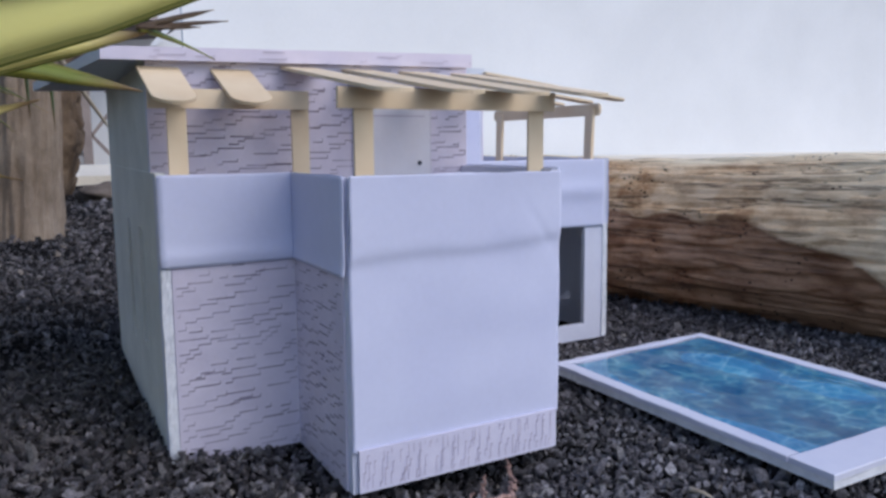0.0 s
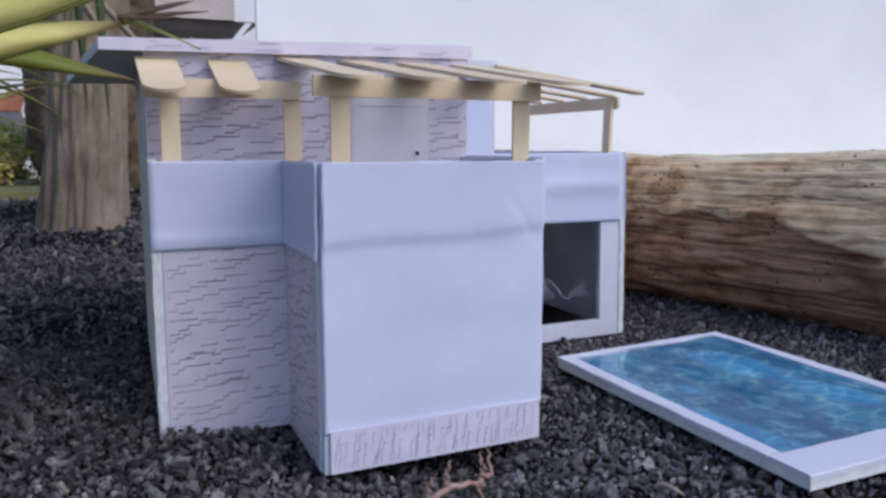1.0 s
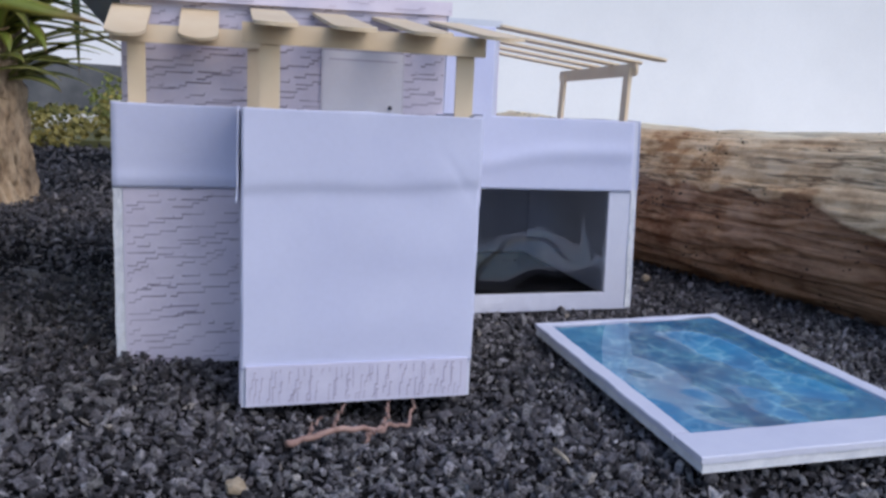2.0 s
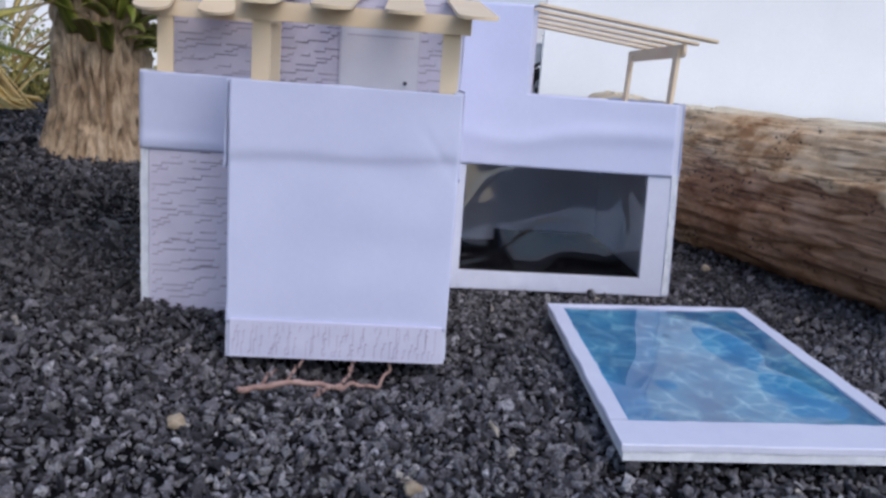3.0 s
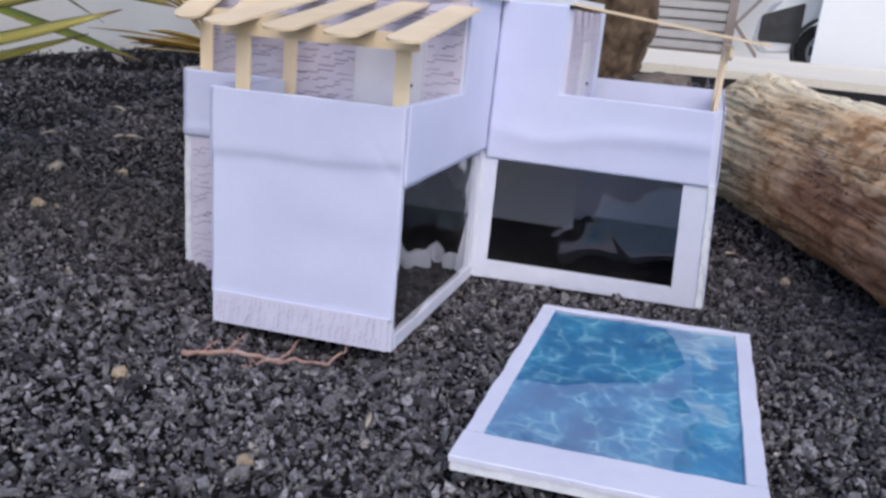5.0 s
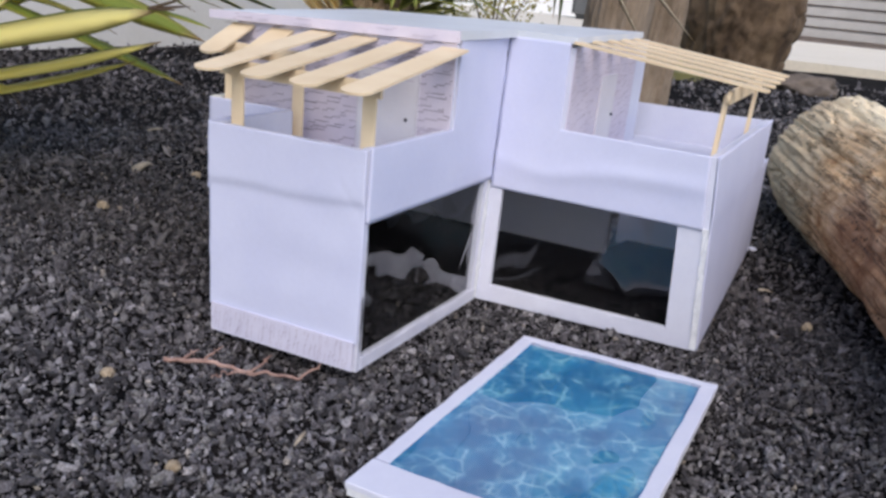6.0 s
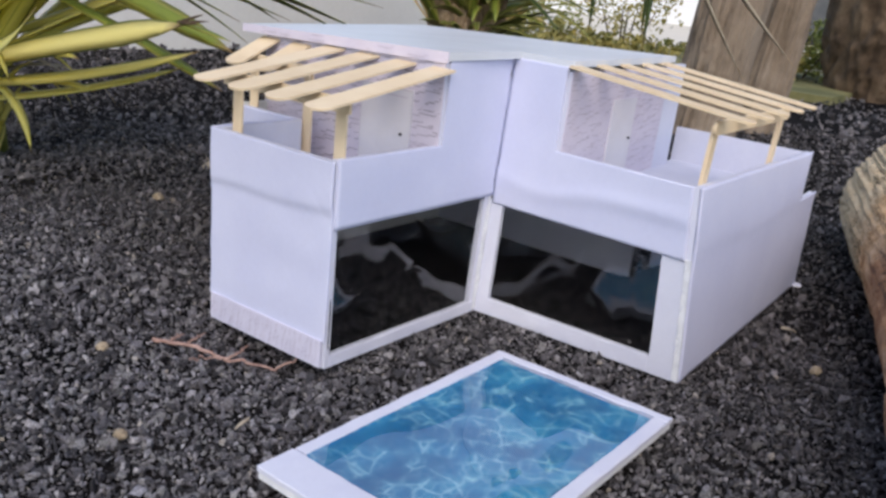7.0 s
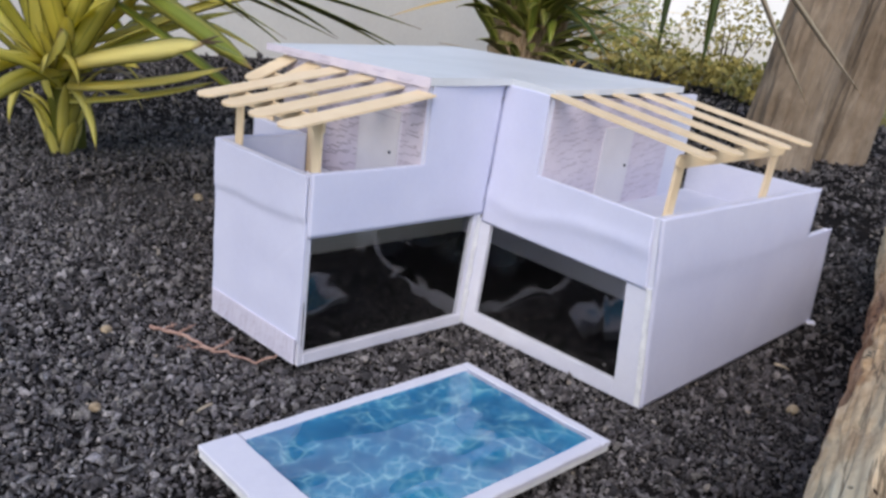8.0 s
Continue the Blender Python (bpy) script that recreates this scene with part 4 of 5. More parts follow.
# left side, with two slim windows
bm = bmesh.new()
framed_board(bm, LB, LF, 0.0, PAR, TH, [(0.16, 0.185, 0.05, 0.150), (0.245, 0.275, 0.06, 0.150)])
side = part("left_side_wall", bm, SIDE_BOARD, house, "bare grey foam-board side with slim windows")
bm = bmesh.new()
board(bm, LB, T0, PAR, TOP, TH)
part("upper_side_wall", bm, SIDE_BOARD, house, "bare grey foam-board")

# upper wall over the bay terrace, with its door
bm = bmesh.new()
board(bm, T0, T1, DECK - 0.004, TOP, TH)
wall = part("upper_front_wall", bm, BOARD, house)
bm = bmesh.new()
board(bm, T0, T1, DECK, TOP, 0.0012, 0.0012)
cover = part("printed_cover", bm, PRINT, wall, "paper printed with stone pattern")
bm = bmesh.new()
stone_print(bm, T0, T1, DECK, TOP - 0.001, 0.0016, 31, 0.0068, False, 0.94)
tagged(part("stone_print", bm, INK, cover), kind="stuff")
bm = bmesh.new()
board(bm, T0, T1, DECK + 0.001, 0.240, 0.002, 0.0032, 0.146, 0.212)
door = part("door", bm, DOOR_PAPER, house, "pale grey printed door")
bm = bmesh.new()
for a, b in (((0.147, 0.153), (0.147, 0.2395)), ((0.211, 0.153), (0.211, 0.2395)), ((0.147, 0.239), (0.211, 0.239)), ((0.152, 0.232), (0.206, 0.232))):
    o, d, n, _ = run(T0, T1)
    ink_quad(bm, o, d, n, a, b, 0.0036)
part("door_outline", bm, INK_FAINT, door)
bm = bmesh.new()
bmesh.ops.create_uvsphere(bm, u_segments=12, v_segments=8, radius=0.0017)
bmesh.ops.translate(bm, verts=bm.verts, vec=(0.284, 0.5515, 0.196))
smooth(part("door_knob", bm, SEAM, door, "small dark knob"))

# east upper wall with its door
bm = bmesh.new()
board(bm, PN, PB_, DECK - 0.004, TOP, TH)
wall = part("upper_east_wall", bm, BOARD, house)
bm = bmesh.new()
board(bm, PN, PB_, DECK, TOP, 0.0012, 0.0012)
cover = part("printed_cover", bm, PRINT, wall, "paper printed with pale stone pattern")
bm = bmesh.new()
stone_print(bm, PN, PB_, DECK, TOP - 0.001, 0.0016, 41, 0.0068, False, 0.9)
tagged(part("stone_print", bm, INK_FAINT, cover), kind="stuff")
bm = bmesh.new()
board(bm, PN, PB_, DECK + 0.001, 0.240, 0.002, 0.0032, 0.096, 0.152)
door = part("door", bm, DOOR_PAPER, house, "pale grey printed door")
bm = bmesh.new()
bmesh.ops.create_uvsphere(bm, u_segments=12, v_segments=8, radius=0.0016)
bmesh.ops.translate(bm, verts=bm.verts, vec=(0.4122, 0.795, 0.196))
smooth(part("door_knob", bm, SEAM, door, "small dark knob"))
bm = bmesh.new()
board(bm, PB_, (PB_[0] + 0.002, PB_[1] + 0.046), DECK, 0.274, TH)
part("upper_end_panel", bm, BOARD, house)

# bay east side: parapet, frame, film window
BR, BI = FR, IC
o, d, n, BLEN = run(BR, BI)
bm = bmesh.new()
framed_board(bm, BR, BI, 0.0, PAR, TH, [(0.0025, BLEN - 0.013, 0.012, 0.137)])
wall = part("bay_east_wall", bm, BOARD, house)
bm = bmesh.new()
board(bm, BR, BI, PAR + 0.0005, 0.2765, TH, 0.0, 0.1335, BLEN)
part("corner_panel", bm, BOARD, wall)


def bay_skin(u, z):
    return 0.0016 + 0.0006 * noise.noise((u * 20, z * 25, 9))


bm = bmesh.new()
sheet(bm, BR, BI, 0.132, 0.278, 48, 34, bay_skin, 0.0014, 0.001, BLEN - 0.0005, (0.1335, PAR + 0.001))
smooth(part("paper_cover", bm, PAPER, wall, "white paper rising to the upper corner"))
bm = bmesh.new()
sheet(bm, BR, BI, 0.003, 0.134, 6, 70, lambda u, z: 0.0008 + 0.0020 * max(0.0, noise.noise((u * 260, z * 90, 28))), 0.0012, BLEN - 0.0075, BLEN - 0.001)
part("cut_edge", bm, BOARD_EDGE, wall, "ragged cut edge of foam board")


def film(p0, p1, u0, u1, z0, z1, amp, seed, parent, out=-0.001):
    bm = bmesh.new()
    sheet(bm, p0, p1, z0, z1, 120, 80, lambda u, z: out + amp * (noise.noise((u * 13, z * 9, seed)) + 0.5 * noise.noise((u * 26 + 4, z * 22, seed))) + 0.0004 * math.exp(-(noise.noise((u * 11 + 2, z * 15, seed + 5)) / 0.05) ** 2), 0.0004, u0, u1)
    ob = smooth(part("window_film", bm, FILM, parent, "wavy clear plastic film"))
    ob.visible_shadow = False
    return ob


bm = bmesh.new()
sheet(bm, BR, BI, 0.0012, 0.0125, 60, 4, lambda u, z: 0.0008 + 0.0012 * max(0.0, noise.noise((u * 70, z * 60, 43))), 0.0012, 0.006, BLEN - 0.008)
part("cut_edge", bm, BOARD, wall, "ragged cut edge of foam board")
film(BR, BI, 0.0022, BLEN - 0.012, 0.011, 0.138, 0.0026, 3.0, wall)

# wing front: band, frame, film window
o, d, n, WLEN = run(IC, WR)
bm = bmesh.new()
framed_board(bm, IC, WR, 0.0, PAR, TH, [(0.0145, 0.2015, 0.018, 0.129)])
wall = part("wing_front_wall", bm, BOARD, house)


def wing_fold(u, z):
    mid = 0.160 - 0.012 * math.exp(-((u - 0.06) / 0.045) ** 2) + 0.004 * noise.noise((u * 9, 0.4, 2))
    lift = 0.0019 * math.exp(-((z - mid) / 0.009) ** 2) * (0.7 + 0.5 * noise.noise((u * 11, 0.4, 2)))
    return 0.0018 + lift + 0.0007 * noise.noise((u * 24, z * 30, 6))


bm = bmesh.new()
sheet(bm, IC, WR, 0.124, 0.276, 70, 60, wing_fold, 0.0014, 0.0018, WLEN - 0.006, (-0.0672, PAR + 0.001))
smooth(part("paper_cover", bm, PAPER, wall, "white paper with a soft fold"))
bm = bmesh.new()
board(bm, IC, WR, PAR, 0.2745, TH, 0.0, 0.002, 0.0668)
part("corner_panel", bm, BOARD, wall)
bm = bmesh.new()
board(bm, IC, WR, 0.190, 0.262, 0.0008, 0.0034, -0.0002, 0.0012)
board(bm, IC, WR, 0.128, 0.150, 0.0008, 0.0034, -0.0004, 0.0012)
part("corner_joint", bm, SEAM, wall, "dark open joint between two boards")
bm = bmesh.new()
sheet(bm, IC, WR, 0.0012, 0.0185, 60, 4, lambda u, z: 0.0008 + 0.0012 * max(0.0, noise.noise((u * 70, z * 60, 33))), 0.0012, 0.014, 0.2)
part("cut_edge", bm, BOARD, wall, "ragged cut edge of foam board")
film(IC, WR, 0.0135, 0.2025, 0.017, 0.130, 0.0024, 7.0, wall)
bm = bmesh.new()
sheet(bm, IC, WR, 0.002, 0.126, 4, 60, lambda u, z: 0.0010 + 0.0014 * abs(noise.noise((u * 300, z * 110, 18))), 0.0012, WLEN - 0.0062, WLEN)
part("cut_edge", bm, BOARD_EDGE, wall, "rough cut edge of foam board")

# wing east side: long lower board and parapet in one plane
def slanted_end(bm):
    """The long lower board is cut aslant at its far end."""
    for v in bm.verts:
        if v.co.y > 0.975:
            v.co.y -= 0.024 * (v.co.y - 0.973) / 0.097 * v.co.z / 0.134


bm = bmesh.new()
prism(bm, [WR, WB, SB, (SB[0] - TH, SB[1]), (WB[0] - TH, WB[1]), (WR[0] - TH, WR[1])], 0.0, 0.134)
slanted_end(bm)
bmesh.ops.subdivide_edges(bm, edges=bm.edges[:], cuts=9, use_grid_fill=True)
wall = part("wing_side_wall", bm, BOARD, house)


def side_skin(u, z):
    dent = 0.0010 / (1 + math.exp(-(z - 0.128 - 0.006 * noise.noise((u * 10, 3, 1))) / 0.003))
    return 0.0014 + dent + 0.0007 * noise.noise((u * 14, z * 20, 12))


bm = bmesh.new()
sheet(bm, WR, SB, 0.001, PAR + 0.002, 60, 50, side_skin, 0.0012, cut=(-(WB[1] - WR[1]), 0.136))
slanted_end(bm)
smooth(part("paper_cover", bm, PAPER, wall))
bm = bmesh.new()
board(bm, WR, WB, 0.1345, PAR + 0.001, TH)
bmesh.ops.subdivide_edges(bm, edges=bm.edges[:], cuts=9, use_grid_fill=True)
part("wing_side_parapet", bm, BOARD, house)
bm = bmesh.new()
board(bm, WB, (PB_[0] - 0.006, 0.968), 0.0, PAR, TH)
part("wing_back_wall", bm, BOARD, house)
bm = bmesh.new()
board(bm, (0.41, 0.885), LB, 0.0, TOP, TH)
part("back_wall", bm, BOARD, house)

bm = bmesh.new()
hexa(bm, [(0.566, 1.046, 0.003), (0.579, 1.060, 0.002), (0.574, 1.068, 0.002), (0.566, 1.066, 0.003), (0.566, 1.046, 0.0045), (0.579, 1.060, 0.0052), (0.574, 1.068, 0.0052), (0.566, 1.066, 0.0045)])
part("loose_flap", bm, BOARD, wall, "small loose flap of board at the corner")

# added black floor sheet: the shade inside is put into its colour
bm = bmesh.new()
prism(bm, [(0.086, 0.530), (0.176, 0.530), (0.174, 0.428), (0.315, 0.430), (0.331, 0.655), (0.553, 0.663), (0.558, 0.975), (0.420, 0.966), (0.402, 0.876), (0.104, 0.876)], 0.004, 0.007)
part("dark_floor", bm, BLACK_SHEET, house, "added plain black floor sheet for the dark inside")

# terrace decks and roof
bm = bmesh.new()
prism(bm, [(0.172, 0.4265), (0.3165, 0.4295), (0.3275, 0.553), (0.172, 0.553)], DECK - 0.005, DECK)
part("terrace_deck", bm, BOARD, house)
bm = bmesh.new()
prism(bm, [(0.083, 0.5285), (0.1715, 0.5285), (0.1715, 0.553), (0.084, 0.553)], DECK - 0.005, DECK)
part("terrace_deck", bm, BOARD, house)
bm = bmesh.new()
prism(bm, [(0.412, 0.660), (0.555, 0.664), (0.561, 0.978), (0.403, 0.968)], DECK - 0.005, DECK)
part("terrace_deck", bm, BOARD, house)
bm = bmesh.new()
prism(bm, [(0.055, 0.5465), (0.332, 0.5535), (0.343, 0.6465), (0.407, 0.6495), (0.4115, 0.893), (0.030, 0.889)], [0.2655, 0.273, 0.275, 0.276, 0.277, 0.266], [0.273, 0.281, 0.282, 0.282, 0.284, 0.274])
roof = part("roof", bm, ROOF_SHEET, house, "flat white roof sheet with printed edge")
RA, RB = (0.055, 0.546), (0.332, 0.5535)
bm = bmesh.new()
o, d, n, RL = run(RA, RB)
q = [(0, 0.2653), (RL, 0.2708), (RL, 0.2812), (0, 0.2735)]
hexa(bm, [o + d * u + n * 0.0012 + Vector((0, 0, z)) for u, z in q] + [o + d * u + n * 0.0002 + Vector((0, 0, z)) for u, z in q])
fascia = part("roof_fascia", bm, PRINT, roof, "printed paper edge")
bm = bmesh.new()
stone_print(bm, (0.055, 0.5446), (0.332, 0.5521), 0.2657, 0.2733, 0.0004, 51, 0.0050, False, 0.45, slope=0.0235)
tagged(part("stone_print", bm, INK_FAINT, fascia), kind="stuff")

# pergola sticks
def stick(name, a, b, width, thick, sidev, ra=False, rb=True):
    bm = bmesh.new()
    stick_mesh(bm, a, b, width, thick, sidev, ra, rb)
    return part(name, bm, STICK, house, "pale birch craft stick", False)


PX = [(0.0965, 0.5285), (0.179, 0.5285), (0.186, 0.4345), (0.3135, 0.4385)]
for x, y in PX:
    stick("pergola_post", (x, y, DECK), (x, y, 0.238), 0.0122, 0.0022, (1, 0, 0), False, False)
stick("pergola_beam", (0.079, 0.5285, 0.2405), (0.184, 0.5245, 0.2405), 0.0125, 0.003, (0, 0, 1), False, False)
stick("pergola_beam", (0.169, 0.4325, 0.2375), (0.326, 0.435, 0.2375), 0.0125, 0.003, (0, 0, 1), False, False)
for x in (0.090, 0.138):
    stick("pergola_slat", (x + 0.001, 0.556, 0.262), (x + 0.002, 0.4985, 0.2365), 0.027, 0.0022, (1, 0, 0))
for x in (0.181, 0.2275, 0.274, 0.320):
    stick("pergola_slat", (x + 0.007, 0.555, 0.265), (x + 0.007, 0.388, 0.2395), 0.026, 0.0022, (1, 0, 0))
for x, y in ((0.5445, 0.668), (0.551, 0.852)):
    stick("pergola_post", (x, y, DECK), (x + 0.003, y, 0.247), 0.0125, 0.0035, (0, 1, 0), False, False)
stick("pergola_beam", (0.5505, 0.655, 0.2455), (0.556, 0.868, 0.2455), 0.0125, 0.003, (0, 0, 1), True, True)
for i in range(5):
    y = 0.657 + 0.0515 * i
    stick("pergola_slat", (0.405, y, 0.277), (0.583, y + 0.002, 0.2555), 0.0195, 0.0022, (0, 1, 0))

# ---- model pool ----
A, B = Vector((0.423, 0.562, 0.0130)), Vector((0.600, 0.556, 0.0205))
C = Vector((0.412, 0.273, 0.0150))
EX, EY = (B - A), (C - A)
PW, PL = EX.length, EY.length
EX, EY = EX.normalized(), EY.normalized()
UPV = EX.cross(EY).normalized()
if UPV.z < 0:
    UPV = -UPV
pool = root_at("model_pool", 0.51, 0.41)
tagged(pool, "flat model swimming pool with white border on black gravel", "model pool")


def slab(bm, u0, u1, v0, v1, h0, h1):
    hexa(bm, [A + EX * u + EY * v + UPV * h for h in (h0, h1) for u, v in ((u0, v0), (u1, v0), (u1, v1), (u0, v1))])


bm = bmesh.new()
slab(bm, 0.001, PW - 0.001, 0.001, PL - 0.001, -0.0100, -0.0042)
part("pool_base", bm, BOARD_EDGE, pool)
bm = bmesh.new()
slab(bm, 0.008, PW - 0.008, 0.008, PL - 0.025, -0.0041, -0.0030)
part("water_sheet", bm, WATER, pool, "blue printed water with light ripples")


def border_strip(u0, u1, v0, v1, seed):
    """Hand-cut foam strip with slightly wavering edges."""
    bm = bmesh.new()
    along_u = (u1 - u0) > (v1 - v0)
    n = 40
    rings = []
    for i in range(n + 1):
        k = i / n
        w0, w1 = (0.0008 * noise.noise((k * 9, seed, e)) + 0.0004 * noise.noise((k * 34, seed, e)) for e in (1, 2))
        h = 0.0005 * noise.noise((k * 7, seed, 3))
        if along_u:
            u = u0 + (u1 - u0) * k
            c = [(u, v0 + w0), (u, v1 + w1)]
        else:
            v = v0 + (v1 - v0) * k
            c = [(u0 + w0, v), (u1 + w1, v)]
        q = [A + EX * u + EY * v + UPV * (h + z) for (u, v), z in ((c[0], -0.0040), (c[0], -0.0006), (c[0], 0.0), (c[1], 0.0), (c[1], -0.0006), (c[1], -0.0040))]
        inward = (q[3] - q[2]).normalized() * 0.0006
        q[2], q[3] = q[2] + inward, q[3] - inward
        rings.append([bm.verts.new(p) for p in q])
    for i in range(n):
        for j in range(6):
            k = (j + 1) % 6
            bm.faces.new((rings[i][j], rings[i][k], rings[i + 1][k], rings[i + 1][j]))
    bm.faces.new(rings[0])
    bm.faces.new(rings[-1][::-1])
    return bm


for i, (u0, u1, v0, v1) in enumerate(((0, PW, 0, 0.010), (0, PW, PL - 0.033, PL), (0, 0.012, 0.0114, PL - 0.0344), (PW - 0.012, PW, 0.0114, PL - 0.0344))):
    part("pool_border", border_strip(u0, u1, v0, v1, 3.3 * i + 1), BOARD, pool)
bm = bmesh.new()
slab(bm, 0.0125, PW - 0.0125, 0.0108, 0.0155, -0.0029, -0.0022)
part("paper_lip", bm, PAPER, pool, "narrow pale paper lip inside the far border")
bm = bmesh.new()
N, M = 48, 70
top = []
for j in range(M + 1):
    row = []
    for i in range(N + 1):
        u, v = 0.0125 + (PW - 0.025) * i / N, 0.0105 + (PL - 0.044) * j / M
        h = -0.0008 + 0.0024 * noise.noise((u * 9, v * 7, 2.2)) + 0.0014 * noise.noise((u * 19, v * 14, 4.4)) + 0.0003 * noise.noise((u * 40, v * 30, 5))
        for cu, cv, su, sv, lift in ((0.128, 0.085, 0.016, 0.050, 0.0042), (0.140, 0.185, 0.013, 0.030, 0.0036)):
            h += lift * math.exp(-((u - cu - 0.12 * (v - cv)) / su) ** 2 - ((v - cv) / sv) ** 2)
        row.append(A + EX * u + EY * v + UPV * h)
    top.append(row)
vt = [[bm.verts.new(p) for p in r] for r in top]
vb = [[bm.verts.new(p - UPV * 0.0003) for p in r] for r in top]
for j in range(M):
    for i in range(N):
        bm.faces.new((vt[j][i], vt[j][i + 1], vt[j + 1][i + 1], vt[j + 1][i]))
        bm.faces.new((vb[j][i], vb[j + 1][i], vb[j + 1][i + 1], vb[j][i + 1]))
cover = smooth(part("pool_film", bm, POOL_FILM, pool, "glossy clear plastic film"))
cover.visible_shadow = False

# ---- far setting ----
bm = bmesh.new()
prism(bm, [(1.88, 9.3), (17.0, 8.6), (17.0, 8.8), (1.90, 9.5)], -0.3, 3.8)
tagged(part("wall_east", bm, WHITE_WALL), "plain whitewashed boundary wall beyond the log", "wall", kind="structure")
bm = bmesh.new()
prism(bm, [(-12, 15.4), (6, 15.4), (6, 15.6), (-12, 15.6)], -0.3, 4.8)
tagged(part("wall_north", bm, WHITE_WALL), "white house wall behind the louvred gate", "wall", kind="structure")
bm = bmesh.new()
prism(bm, [(-1.75, 0.3), (-1.6, 0.3), (-1.78, 4.3), (-1.93, 4.3)], -0.1, 0.55)
tagged(part("wall_garden", bm, LOW_WALL), "low whitewashed garden wall behind the plants", "wall", kind="structure")
bm = bmesh.new()
prism(bm, [(-12, 5.2), (17, 5.2), (17, 9.0), (-12, 9.0)], -0.05, 0.05)
tagged(part("pavement", bm, PAVING), "pale concrete paving in front of the white walls", "pavement", kind="structure")
bm = bmesh.new()
prism(bm, [(-12, 9.005), (17, 9.005), (17, 15.4), (-12, 15.4)], -0.35, -0.15)
tagged(part("road", bm, PAVING), "pale concrete driveway one step below the paving", "road", kind="structure")
bm = bmesh.new()
prism(bm, [(-6, 3.75), (0.02, 3.75), (0.02, 5.19), (-6, 5.19)], -0.05, 0.012)
tagged(part("grass_strip", bm, GRASS), "dry yellowish grass strip beside the paving", "grass", kind="structure")

GATE_Y, GX0, GX1 = 14.0, -0.20, 1.20
gate = root_at("louvred_gate", 0.5, GATE_Y, -0.15)
tagged(gate, "grey louvred gate with taupe frame on pale paving", "gate")
for k in range(12):
    z = -0.02 + 0.159 * k
    bm = bmesh.new()
    hexa(bm, [(GX0, GATE_Y - 0.03, z), (GX1, GATE_Y - 0.03, z), (GX1, GATE_Y + 0.02, z + 0.026), (GX0, GATE_Y + 0.02, z + 0.026), (GX0, GATE_Y - 0.03, z + 0.108), (GX1, GATE_Y - 0.03, z + 0.108), (GX1, GATE_Y + 0.02, z + 0.134), (GX0, GATE_Y + 0.02, z + 0.134)])
    part("slat", bm, LOUVRE, gate)
for x0, x1 in ((GX0 - 0.13, GX0), (GX1, GX1 + 0.14)):
    bm = bmesh.new()
    prism(bm, [(x0, GATE_Y - 0.06), (x1, GATE_Y - 0.06), (x1, GATE_Y + 0.06), (x0, GATE_Y + 0.06)], -0.15, 1.92)
    part("post", bm, LOUVRE_FRAME, gate)
bm = bmesh.new()
prism(bm, [(GX0, GATE_Y + 0.025), (GX1, GATE_Y + 0.025), (GX1, GATE_Y + 0.05), (GX0, GATE_Y + 0.05)], -0.14, 1.9)
part("backing", bm, LOUVRE_FRAME, gate)
GB = GX1 + 0.14
for a, b in (((GB, 0.42), (GB + 0.40, -0.05)), ((GB, 0.42), (GB + 0.40, 0.93)), ((GB, 1.45), (GB + 0.40, 0.93)), ((GB, 1.45), (GB + 0.40, 1.96))):
    bm = bmesh.new()
    w = 0.042
    hexa(bm, [(a[0], GATE_Y - 0.04, a[1] - w), (b[0], GATE_Y - 0.04, b[1] - w), (b[0], GATE_Y, b[1] - w), (a[0], GATE_Y, a[1] - w), (a[0], GATE_Y - 0.04, a[1] + w), (b[0], GATE_Y - 0.04, b[1] + w), (b[0], GATE_Y, b[1] + w), (a[0], GATE_Y, a[1] + w)])
    part("brace", bm, LOUVRE_FRAME, gate)

canopy = root_at("entrance_canopy", 1.6, 15.0, 2.0)
tagged(canopy, "pinkish entrance canopy with dark underside on the white wall", "canopy")
bm = bmesh.new()
prism(bm, [(0.785, 13.8), (2.405, 13.8), (2.405, 15.39), (0.785, 15.39)], 2.252, 3.10)
part("canopy_body", bm, CANOPY, canopy)
bm = bmesh.new()
prism(bm, [(0.853, 13.85), (2.743, 13.85), (2.743, 15.38), (0.853, 15.38)], [1.98, 2.171, 2.171, 1.98], 2.245)
part("soffit", bm, SOFFIT, canopy, "dark brown underside")
bm = bmesh.new()
hexa(bm, [(2.27, 13.8, 1.85), (2.38, 13.8, 1.85), (2.38, 13.85, 1.85), (2.27, 13.85, 1.85), (2.58, 13.8, 2.225), (2.69, 13.8, 2.225), (2.69, 13.85, 2.225), (2.58, 13.85, 2.225)])
part("strut", bm, WHITE_WALL, canopy)

# ---- parked car beyond the wall's end ----
CX = -0.35
car = root_at("car", 3.05, 10.3, 0.05)
tagged(car, "white parked car partly hidden by the boundary wall", "car")
PROFILE = ((1.50, 0.32), (1.54, 0.62), (1.68, 0.82), (2.55, 0.98), (3.15, 1.42), (4.5, 1.48), (5.2, 1.1), (5.45, 0.95), (5.5, 0.4), (5.35, 0.27), (4.95, 0.27), (4.88, 0.5), (4.7, 0.66), (4.5, 0.66), (4.32, 0.5), (4.25, 0.27), (2.58, 0.27), (2.5, 0.52), (2.33, 0.68), (2.09, 0.68), (1.92, 0.52), (1.84, 0.27), (1.6, 0.24))
bm = bmesh.new()
fa = [bm.verts.new((x + CX, 9.75, z + 0.05)) for x, z in PROFILE]
fb = [bm.verts.new((x + CX, 10.8, z + 0.05)) for x, z in PROFILE]
bm.faces.new(fa)
bm.faces.new(fb[::-1])
